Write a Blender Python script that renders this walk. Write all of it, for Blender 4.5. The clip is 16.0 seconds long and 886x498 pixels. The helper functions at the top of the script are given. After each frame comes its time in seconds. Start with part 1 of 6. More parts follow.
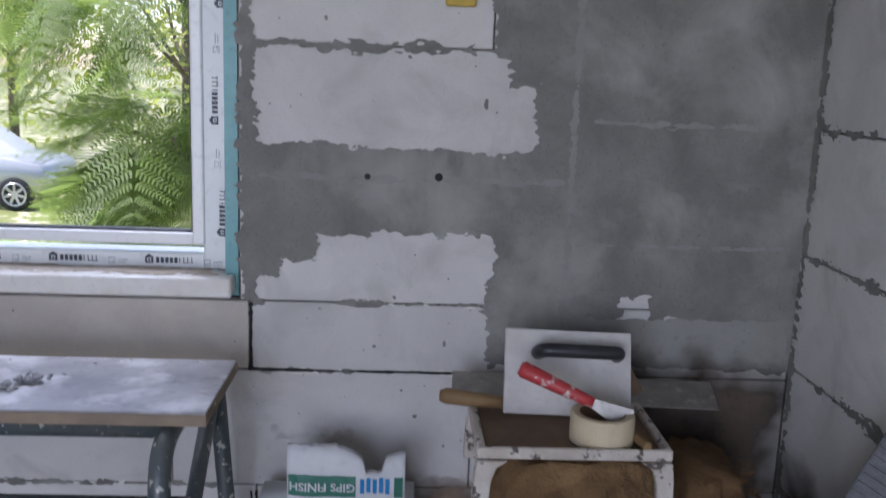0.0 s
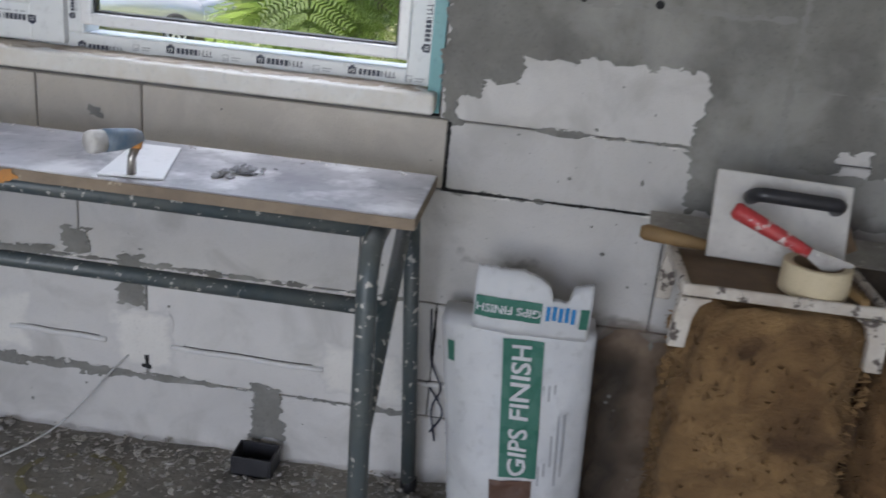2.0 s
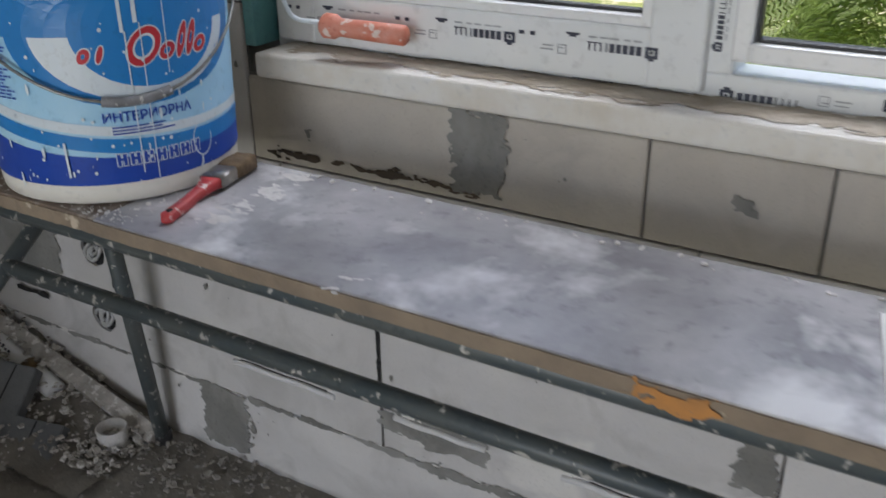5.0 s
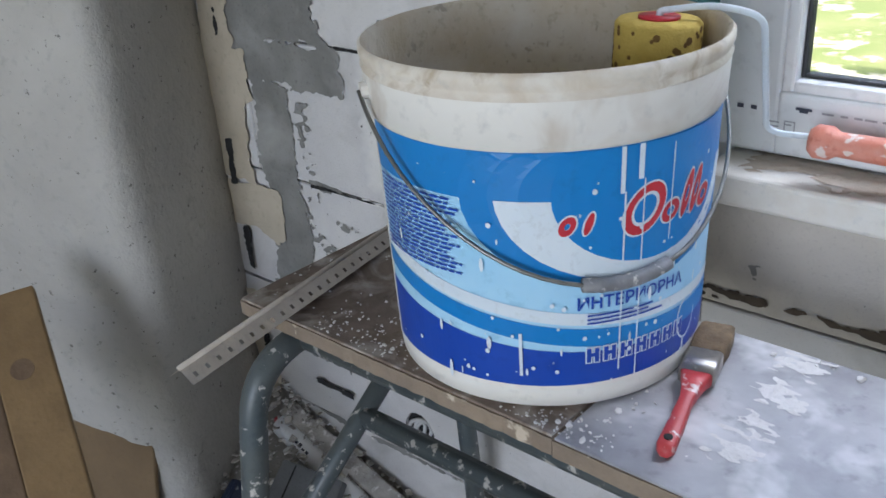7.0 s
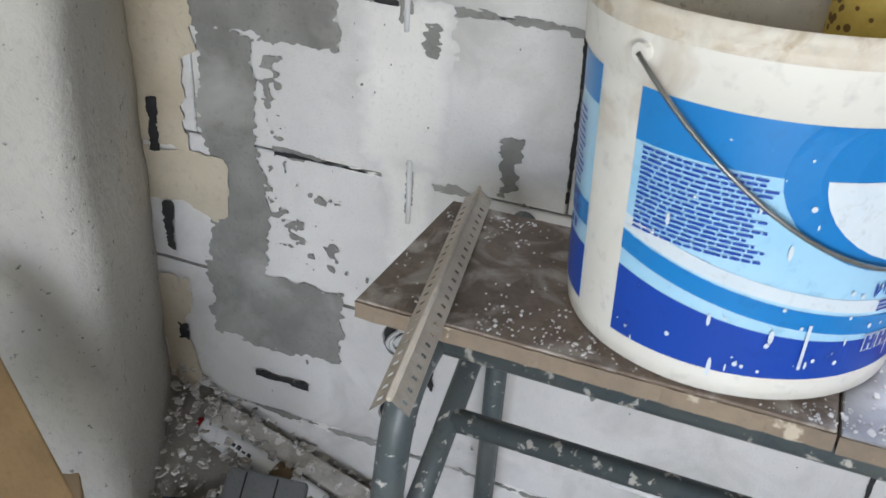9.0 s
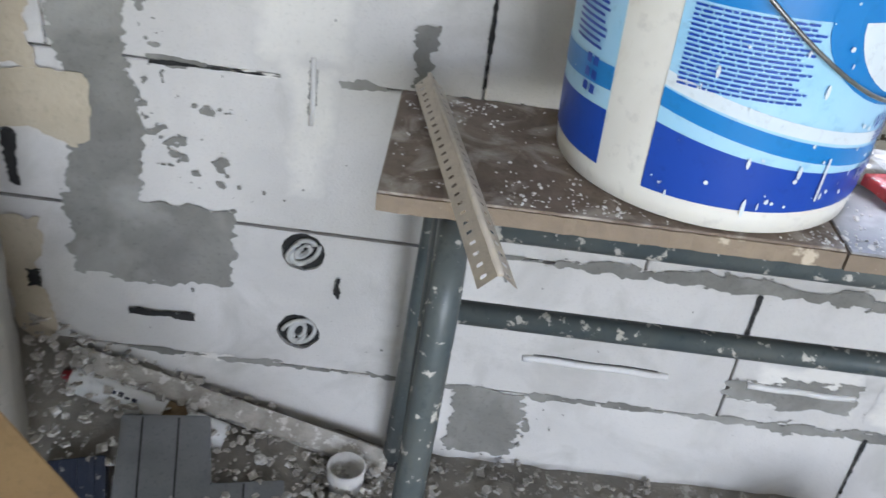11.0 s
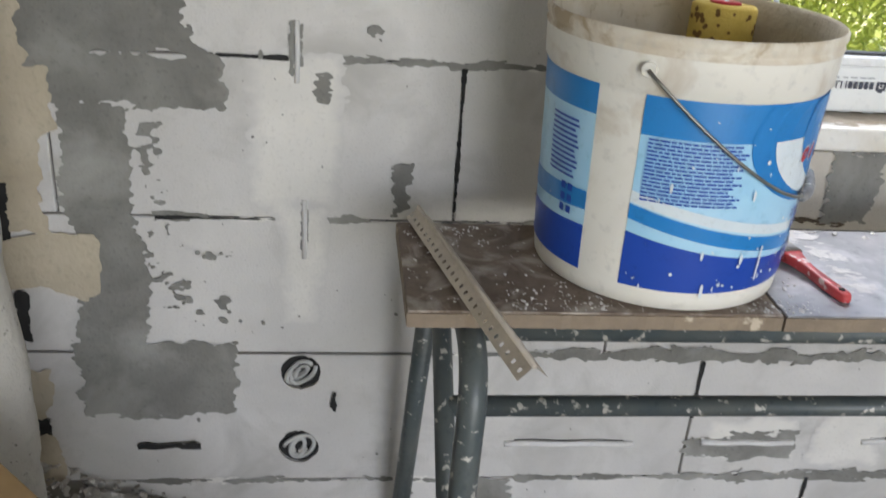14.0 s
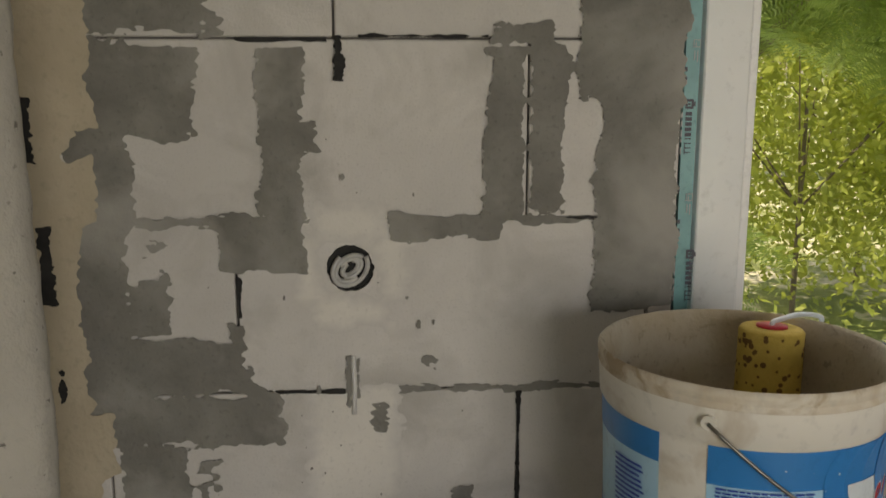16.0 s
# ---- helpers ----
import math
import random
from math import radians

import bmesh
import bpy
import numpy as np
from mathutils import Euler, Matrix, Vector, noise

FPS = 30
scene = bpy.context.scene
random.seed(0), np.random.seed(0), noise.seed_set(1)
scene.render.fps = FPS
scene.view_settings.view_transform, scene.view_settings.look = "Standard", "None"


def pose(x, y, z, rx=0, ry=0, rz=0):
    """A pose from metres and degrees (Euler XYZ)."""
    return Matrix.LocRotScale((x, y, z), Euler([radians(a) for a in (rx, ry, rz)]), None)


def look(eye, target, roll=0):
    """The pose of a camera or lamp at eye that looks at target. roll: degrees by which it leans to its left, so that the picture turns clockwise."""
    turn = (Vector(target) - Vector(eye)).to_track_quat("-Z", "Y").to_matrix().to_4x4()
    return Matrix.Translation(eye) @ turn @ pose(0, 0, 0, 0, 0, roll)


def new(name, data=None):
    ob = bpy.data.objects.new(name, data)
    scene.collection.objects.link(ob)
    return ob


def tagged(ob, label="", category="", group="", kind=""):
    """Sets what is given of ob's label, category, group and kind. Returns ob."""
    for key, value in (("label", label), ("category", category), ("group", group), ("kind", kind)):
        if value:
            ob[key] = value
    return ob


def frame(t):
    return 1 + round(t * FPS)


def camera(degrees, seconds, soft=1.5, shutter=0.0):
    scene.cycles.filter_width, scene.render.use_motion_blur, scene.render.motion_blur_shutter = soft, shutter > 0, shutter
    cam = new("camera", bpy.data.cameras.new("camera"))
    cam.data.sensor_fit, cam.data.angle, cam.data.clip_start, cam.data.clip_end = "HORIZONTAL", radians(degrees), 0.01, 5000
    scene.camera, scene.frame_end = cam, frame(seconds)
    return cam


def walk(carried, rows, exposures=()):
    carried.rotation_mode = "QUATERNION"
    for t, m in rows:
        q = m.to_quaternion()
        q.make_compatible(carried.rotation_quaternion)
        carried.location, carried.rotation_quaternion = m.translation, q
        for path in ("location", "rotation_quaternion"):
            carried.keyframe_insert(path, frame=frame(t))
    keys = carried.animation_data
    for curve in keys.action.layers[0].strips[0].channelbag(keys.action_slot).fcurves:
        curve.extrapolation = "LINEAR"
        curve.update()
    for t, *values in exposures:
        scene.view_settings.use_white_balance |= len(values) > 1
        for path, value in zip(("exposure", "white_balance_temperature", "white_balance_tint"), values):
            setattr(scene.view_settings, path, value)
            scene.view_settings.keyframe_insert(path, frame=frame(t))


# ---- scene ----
cam = camera(52.1, 16.0, shutter=0.4)
PATH = [
    (0, (0.400, 0.034, 1.267), (0.491, 1.995, 0.886), 2.1),
    (0.5, (0.382, 0.020, 1.226), (0.492, 1.960, 0.749), 4.3),
    (1, (0.362, 0.012, 1.210), (0.413, 1.931, 0.649), 5.6),
    (1.5, (0.333, -0.005, 1.196), (0.282, 1.897, 0.581), 6.0),
    (2, (0.278, 0.042, 1.174), (0.105, 1.916, 0.499), 5.6),
    (2.5, (0.179, 0.159, 1.163), (-0.109, 1.984, 0.398), 4.5),
    (3, (0.073, 0.204, 1.153), (-0.323, 1.992, 0.349), 3.4),
    (3.2, (0.032, 0.213, 1.151), (-0.405, 1.993, 0.351), 3.5),
    (5.3, (-0.478, 0.735, 1.196), (-1.422, 2.276, 0.340), -0.8),
    (5.5, (-0.534, 0.746, 1.207), (-1.473, 2.295, 0.358), -0.6),
    (6, (-0.772, 0.761, 1.265), (-1.714, 2.273, 0.356), -0.6),
    (6.5, (-0.864, 0.807, 1.273), (-2.113, 2.104, 0.401), -5.5),
    (7, (-0.912, 0.803, 1.253), (-2.134, 2.133, 0.393), -3.9),
    (7.5, (-1.045, 0.765, 1.254), (-2.032, 2.265, 0.373), -1.0),
    (8, (-1.238, 0.709, 1.268), (-1.973, 2.335, 0.365), 2.2),
    (8.5, (-1.329, 0.717, 1.242), (-2.024, 2.340, 0.303), 2.6),
    (8.7, (-1.354, 0.702, 1.236), (-2.033, 2.325, 0.284), 2.7),
    (10.8, (-1.641, 0.557, 1.168), (-1.716, 2.278, 0.151), 7.4),
    (11, (-1.683, 0.594, 1.163), (-1.660, 2.290, 0.103), 7.6),
    (11.5, (-1.698, 0.615, 1.149), (-1.451, 2.294, 0.091), 9.0),
    (12, (-1.748, 0.498, 1.187), (-1.332, 2.186, 0.198), 8.9),
    (12.5, (-1.796, 0.454, 1.204), (-1.386, 2.153, 0.232), 7.7),
    (13, (-1.810, 0.441, 1.216), (-1.462, 2.170, 0.273), 6.5),
    (13.5, (-1.817, 0.437, 1.229), (-1.530, 2.194, 0.319), 5.4),
    (14, (-1.820, 0.446, 1.249), (-1.592, 2.245, 0.405), 4.2),
    (14.5, (-1.822, 0.460, 1.280), (-1.647, 2.311, 0.544), 2.6),
    (15, (-1.821, 0.465, 1.325), (-1.688, 2.370, 0.730), 1.3),
    (15.5, (-1.836, 0.477, 1.368), (-1.701, 2.420, 0.912), 0.7),
    (16, (-1.841, 0.477, 1.393), (-1.708, 2.436, 1.013), -0.0),
]
WALK = [(t, look(eye, target, roll)) for t, eye, target, roll in PATH]
walk(cam, WALK, [
    (0.0, 1.1, 5800, 22), (1.5, 1.15, 6150, 17), (3.0, 1.4, 6400, 15), (5.5, 0.94, 6600, 14), (6.0, 1.0, 6600, 14), (6.5, 1.12, 6400, 14), (7.0, 1.55, 5950, 14), (7.5, 1.5, 5900, 12), (8.0, 1.65, 6200, 13), (8.5, 2.0, 6350, 13),
    (11.0, 2.2, 6200, 13), (12.0, 2.1, 6500, 14), (12.5, 2.15, 6600, 14), (14.0, 1.8, 6700, 13), (15.0, 1.25, 7500, 13), (16.0, 0.82, 8000, 14)])

# ---- world, sun, large lights ----
world = bpy.data.worlds.new("world")
scene.world = world
world.use_nodes = True
wn = world.node_tree.nodes
sky = wn.new("ShaderNodeTexSky")
sky.sky_type, sky.sun_disc = "NISHITA", False
sky.sun_elevation, sky.sun_rotation = radians(50), radians(300)
wn["Background"].inputs["Strength"].default_value = 0.15
world.node_tree.links.new(sky.outputs["Color"], wn["Background"].inputs["Color"])
sun = new("sun", bpy.data.lights.new("sun", "SUN"))
sun.data.energy, sun.data.angle, sun.data.color = 5.0, radians(0.5), (1.0, 0.95, 0.86)
sun.matrix_world = look((-8, 6, 12), (0, 8, 0))
day = new("terrace_daylight", bpy.data.lights.new("terrace_daylight", "AREA"))
day.data.shape, day.data.size, day.data.size_y = "RECTANGLE", 1.9, 1.8
day.data.energy, day.data.color = 27.0, (0.93, 0.96, 1.0)
day.matrix_world = look((-0.52, -2.42, 1.1), (-0.75, 1.7, 0.6))

# unseen area lamp outside, added to strengthen sky light on sill and bench
over = new("window_skylight", bpy.data.lights.new("window_skylight", "AREA"))
over.data.shape, over.data.size, over.data.size_y = "RECTANGLE", 1.9, 1.3
over.data.energy, over.data.color = 27.0, (0.90, 0.95, 1.0)
over.matrix_world = look((-0.65, 3.1, 3.5), (-0.65, 1.5, 0.8))

# ---- materials ----
def material(name, a, b, rough=0.8, scale=6.0, bump=0.2, fine=120.0, metal=0.0, spots=None, spot_scale=40.0, spot_cut=0.62, random_tint=0.0, warp=0.0, soft=0.05):
    """Two tones mixed by coarse noise, a fine grain, optional spots of a third tone and bump."""
    m = bpy.data.materials.new(name)
    m.use_nodes = True
    n, l = m.node_tree.nodes, m.node_tree.links
    p = n["Principled BSDF"]
    geo = n.new("ShaderNodeNewGeometry")
    def tex(sc, detail=6.0, rough_=0.6):
        t = n.new("ShaderNodeTexNoise")
        t.inputs["Scale"].default_value, t.inputs["Detail"].default_value, t.inputs["Roughness"].default_value = sc, detail, rough_
        l.new(geo.outputs["Position"], t.inputs["Vector"])
        return t
    def ramp(src, lo, hi):
        r = n.new("ShaderNodeMapRange")
        r.inputs["From Min"].default_value, r.inputs["From Max"].default_value = lo, hi
        l.new(src, r.inputs["Value"])
        return r.outputs["Result"]
    def mix(fac, x, y):
        k = n.new("ShaderNodeMix")
        k.data_type = "RGBA"
        l.new(fac, k.inputs["Factor"])
        for sock, v in ((k.inputs[6], x), (k.inputs[7], y)):
            if isinstance(v, tuple):
                sock.default_value = (*v, 1.0)
            else:
                l.new(v, sock)
        return k.outputs[2]
    coarse, grain = tex(scale), tex(fine, 3.0)
    coarse.inputs["Distortion"].default_value = warp
    col = mix(ramp(coarse.outputs["Fac"], 0.32, 0.68), a, b)
    dark = tuple(v * 0.72 for v in a)
    col = mix(ramp(grain.outputs["Fac"], 0.56, 0.86), col, dark)
    if spots:
        s = tex(spot_scale, 4.0)
        s.inputs["Distortion"].default_value = warp
        col = mix(ramp(s.outputs["Fac"], spot_cut, spot_cut + soft), col, spots)
    if random_tint:
        info = n.new("ShaderNodeObjectInfo")
        hsv = n.new("ShaderNodeHueSaturation")
        l.new(col, hsv.inputs["Color"])
        r = n.new("ShaderNodeMapRange")
        r.inputs["To Min"].default_value, r.inputs["To Max"].default_value = 1 - random_tint, 1 + random_tint
        l.new(info.outputs["Random"], r.inputs["Value"])
        l.new(r.outputs["Result"], hsv.inputs["Value"])
        col = hsv.outputs["Color"]
    l.new(col, p.inputs["Base Color"])
    p.inputs["Roughness"].default_value, p.inputs["Metallic"].default_value = rough, metal
    if bump:
        add = n.new("ShaderNodeMath")
        add.operation = "ADD"
        l.new(coarse.outputs["Fac"], add.inputs[0])
        l.new(grain.outputs["Fac"], add.inputs[1])
        bm_ = n.new("ShaderNodeBump")
        bm_.inputs["Strength"].default_value, bm_.inputs["Distance"].default_value = bump, 0.004
        l.new(add.outputs["Value"], bm_.inputs["Height"])
        l.new(bm_.outputs["Normal"], p.inputs["Normal"])
    return m


BLOCK = material("aerated_block", (0.66, 0.64, 0.62), (0.56, 0.545, 0.53), 0.92, 4.0, 0.25, 260.0, spots=(0.46, 0.447, 0.425), spot_scale=6.5, spot_cut=0.50, soft=0.24, warp=0.6, random_tint=0.06)
BLOCK_TAN = material("dusty_block", (0.53, 0.485, 0.42), (0.44, 0.405, 0.36), 0.95, 5.0, 0.3, 200.0, spots=(0.56, 0.52, 0.46), spot_scale=8.0, spot_cut=0.50, soft=0.25, warp=0.8, random_tint=0.10)
MORTAR = material("dark_joint", (0.10, 0.095, 0.09), (0.22, 0.21, 0.2), 0.95, 9.0, 0.4, 150.0)
ADHESIVE = material("grey_adhesive", (0.165, 0.160, 0.147), (0.255, 0.25, 0.232), 0.9, 9.0, 0.35, 130.0, spots=(0.36, 0.352, 0.33), spot_scale=4.5, spot_cut=0.50, soft=0.22, warp=0.35)
ADHESIVE_PALE = material("dry_adhesive_ridge", (0.24, 0.235, 0.22), (0.30, 0.295, 0.28), 0.9, 7.0, 0.3, 90.0)
FILLER = material("white_filler", (0.75, 0.725, 0.685), (0.67, 0.65, 0.615), 0.9, 9.0, 0.2, 160.0)
CREAM = material("old_cream_plaster", (0.50, 0.44, 0.34), (0.42, 0.36, 0.27), 0.95, 9.0, 0.6, 70.0)
RENDER = material("rough_plaster", (0.49, 0.47, 0.425), (0.39, 0.37, 0.335), 0.95, 3.5, 1.0, 55.0, spots=(0.17, 0.16, 0.145), spot_scale=75.0, spot_cut=0.65)
CONCRETE = material("dusty_concrete", (0.30, 0.275, 0.24), (0.17, 0.158, 0.14), 0.97, 5.0, 0.9, 60.0, spots=(0.50, 0.48, 0.45), spot_scale=30.0, spot_cut=0.62)
RUBBLE = material("rubble", (0.36, 0.34, 0.31), (0.18, 0.165, 0.145), 0.95, 30.0, 0.5, 200.0, random_tint=0.3)
RUBBLE_PALE = material("pale_plaster_rubble", (0.56, 0.53, 0.49), (0.27, 0.25, 0.22), 0.95, 22.0, 0.5, 180.0, spots=(0.70, 0.68, 0.65), spot_scale=45.0, spot_cut=0.55)
CEIL = material("ceiling_concrete", (0.24, 0.23, 0.21), (0.18, 0.17, 0.16), 0.95, 3.0, 0.3, 60.0)
PVC = material("white_pvc", (0.80, 0.80, 0.80), (0.76, 0.765, 0.77), 0.28, 3.0, 0.02, 60.0)
FILM = material("protective_film", (0.76, 0.77, 0.77), (0.70, 0.72, 0.73), 0.35, 8.0, 0.10, 50.0)
SILL = material("dusty_white_sill", (0.74, 0.73, 0.70), (0.62, 0.57, 0.49), 0.5, 11.0, 0.06, 90.0)
SILL_DUST = material("sill_dust", (0.36, 0.30, 0.23), (0.50, 0.45, 0.38), 0.95, 14.0, 0.3, 120.0)
INK = material("black_print", (0.03, 0.035, 0.06), (0.05, 0.055, 0.08), 0.5, 20.0, 0.0)
INK_PALE = material("grey_print", (0.30, 0.31, 0.33), (0.42, 0.43, 0.45), 0.5, 20.0, 0.0)
TEAL = material("teal_tape", (0.10, 0.30, 0.32), (0.16, 0.40, 0.42), 0.4, 12.0, 0.05)
GASKET = material("black_gasket", (0.02, 0.02, 0.022), (0.03, 0.03, 0.033), 0.5, 20.0, 0.0)
LAMINATE = material("plaster_smeared_laminate", (0.21, 0.208, 0.222), (0.44, 0.435, 0.447), 0.35, 6.5, 0.08, 45.0, spots=(0.70, 0.695, 0.70), spot_scale=7.5, spot_cut=0.52, soft=0.18, warp=0.15)
FILMPLY = material("dusty_brown_plywood", (0.12, 0.082, 0.06), (0.24, 0.185, 0.145), 0.6, 11.0, 0.25, 70.0, spots=(0.46, 0.41, 0.36), spot_scale=16.0, spot_cut=0.48, soft=0.2, warp=0.8)
PLYEDGE = material("worn_plywood_edge", (0.29, 0.225, 0.16), (0.20, 0.155, 0.115), 0.8, 16.0, 0.3, 110.0, spots=(0.52, 0.44, 0.34), spot_scale=26.0, spot_cut=0.62)
STEEL = material("painted_grey_tube", (0.055, 0.075, 0.085), (0.105, 0.115, 0.11), 0.42, 9.0, 0.12, 90.0, spots=(0.52, 0.50, 0.46), spot_scale=60.0, spot_cut=0.605)
# dark brown tone; thinned out it paints soot and corner shade on the walls
DARK_BROWN = material("damp_soot", (0.035, 0.03, 0.025), (0.12, 0.09, 0.065), 0.95, 7.0, 0.3, 60.0)


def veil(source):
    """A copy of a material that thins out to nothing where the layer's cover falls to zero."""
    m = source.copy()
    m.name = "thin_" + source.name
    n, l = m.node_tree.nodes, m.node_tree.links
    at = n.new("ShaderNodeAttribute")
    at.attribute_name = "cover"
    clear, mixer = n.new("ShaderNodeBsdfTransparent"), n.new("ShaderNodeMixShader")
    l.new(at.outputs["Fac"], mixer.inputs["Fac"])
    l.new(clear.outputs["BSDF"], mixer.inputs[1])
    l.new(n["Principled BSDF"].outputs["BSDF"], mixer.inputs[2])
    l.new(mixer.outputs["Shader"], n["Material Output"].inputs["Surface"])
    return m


def feathered(source, under):
    """A copy of a material whose colour runs out into the tone of the wall under it."""
    m = source.copy()
    m.name = "feathered_" + source.name
    n, l = m.node_tree.nodes, m.node_tree.links
    base = n["Principled BSDF"].inputs["Base Color"]
    at, k = n.new("ShaderNodeAttribute"), n.new("ShaderNodeMix")
    at.attribute_name, k.data_type = "cover", "RGBA"
    l.new(at.outputs["Fac"], k.inputs["Factor"])
    k.inputs[6].default_value = (*under, 1.0)
    l.new(base.links[0].from_socket, k.inputs[7])
    l.new(k.outputs[2], base)
    return m


SOOT_SHADE_THIN, FILLER_THIN = veil(DARK_BROWN), feathered(FILLER, (0.58, 0.565, 0.55))
FADING_BROWN = veil(material("brown_damp_stain", (0.16, 0.11, 0.075), (0.24, 0.18, 0.13), 0.95, 8.0, 0.2, 60.0))
# ---- builders ----
ORIGIN = {}


def thing(name, at, label, category, group="", kind=""):
    ob = new(name)
    ob.location = at
    ob.empty_display_size = 0.05
    ORIGIN[ob.name] = Vector(at)
    return tagged(ob, label, category, group, kind)


def finish(bm, name, mat, smooth=False):
    me = bpy.data.meshes.new(name)
    bm.normal_update()
    bm.to_mesh(me)
    bm.free()
    me.materials.append(mat)
    if smooth:
        me.polygons.foreach_set("use_smooth", [True] * len(me.polygons))
    return me


def part(name, bm, mat, parent=None, label="", smooth=False):
    """One mesh object, built in world metres, under a thing or a part."""
    origin = ORIGIN.get(parent.name, Vector()) if parent else Vector()
    if parent:
        bmesh.ops.translate(bm, verts=bm.verts, vec=-origin)
    ob = new(name, finish(bm, name, mat, smooth))
    if parent:
        ob.parent = parent
    ORIGIN[ob.name] = origin
    return tagged(ob, label) if label else ob


def box(bm, lo, hi, bevel=0.0, m=None, seg=1):
    c = [(a + b) / 2 for a, b in zip(lo, hi)]
    d = [abs(b - a) for a, b in zip(lo, hi)]
    mat = Matrix.Translation(c) @ Matrix.Diagonal((*d, 1))
    got = bmesh.ops.create_cube(bm, size=1.0, matrix=(m @ mat) if m else mat)
    if bevel:
        edges = {e for v in got["verts"] for e in v.link_edges}
        bmesh.ops.bevel(bm, geom=list(edges), offset=bevel, segments=seg, affect="EDGES", profile=0.5)
    return bm


def quick(lo, hi, bevel=0.0, m=None, seg=1):
    return box(bmesh.new(), lo, hi, bevel, m, seg)


def rounded(points, radius, steps=5):
    """A polyline with its corners rounded off."""
    pts = [Vector(p) for p in points]
    out = [pts[0]]
    for a, b, c in zip(pts, pts[1:], pts[2:]):
        r = min(radius, (a - b).length * 0.45, (c - b).length * 0.45)
        s, e = b + (a - b).normalized() * r, b + (c - b).normalized() * r
        for i in range(steps + 1):
            t = i / steps
            out.append((1 - t) ** 2 * s + 2 * t * (1 - t) * b + t * t * e)
    return out + [pts[-1]]


def tube(bm, points, r, seg=10, cap=True, radii=None):
    pts = [Vector(p) for p in points]
    up = Vector((0.123, 0.456, 0.881)).normalized()
    rings = []
    for i, p in enumerate(pts):
        d = (pts[min(i + 1, len(pts) - 1)] - pts[max(i - 1, 0)]).normalized()
        side = d.cross(up)
        if side.length < 0.05:
            side = d.cross(Vector((1, 0, 0)))
        side.normalize()
        up = side.cross(d).normalized()
        rr = radii[i] if radii else r
        rings.append([bm.verts.new(p + rr * (math.cos(a) * side + math.sin(a) * up)) for a in (2 * math.pi * k / seg for k in range(seg))])
    for a, b in zip(rings, rings[1:]):
        for k in range(seg):
            bm.faces.new((a[k], a[(k + 1) % seg], b[(k + 1) % seg], b[k]))
    if cap:
        bm.faces.new(rings[0][::-1])
        bm.faces.new(rings[-1])
    return bm


def lathe(bm, profile, centre, seg=48, close=False):
    cx, cy, cz = centre
    rings = [[bm.verts.new((cx + r * math.cos(2 * math.pi * k / seg), cy + r * math.sin(2 * math.pi * k / seg), cz + z)) for k in range(seg)] for r, z in profile]
    for a, b in zip(rings, rings[1:]):
        for k in range(seg):
            bm.faces.new((a[k], a[(k + 1) % seg], b[(k + 1) % seg], b[k]))
    if close:
        bm.faces.new(rings[0][::-1])
        bm.faces.new(rings[-1])
    return bm


def value_noise(x, y, seed, scale):
    """Smooth 2D noise in -1..1 on arrays."""
    x, y = np.asarray(x) * scale + 37.7 * seed, np.asarray(y) * scale + 91.3 * seed
    xi, yi = np.floor(x).astype(np.int64), np.floor(y).astype(np.int64)
    fx, fy = x - xi, y - yi
    fx, fy = fx * fx * (3 - 2 * fx), fy * fy * (3 - 2 * fy)

    def h(a, b):
        v = np.sin(a * 127.1 + b * 311.7 + seed * 17.3) * 43758.5453
        return 2 * (v - np.floor(v)) - 1
    return (h(xi, yi) * (1 - fx) + h(xi + 1, yi) * fx) * (1 - fy) + (h(xi, yi + 1) * (1 - fx) + h(xi + 1, yi + 1) * fx) * fy


def fbm(x, y, seed, scale, octaves=4, gain=0.55):
    return sum(value_noise(x, y, seed + o, scale * 2 ** o) * gain ** o for o in range(octaves))


def inside(x, z, r):
    """Signed distance into a rectangle (x0, x1, z0, z1)."""
    return np.minimum(np.minimum(x - r[0], r[1] - x), np.minimum(z - r[2], r[3] - z))


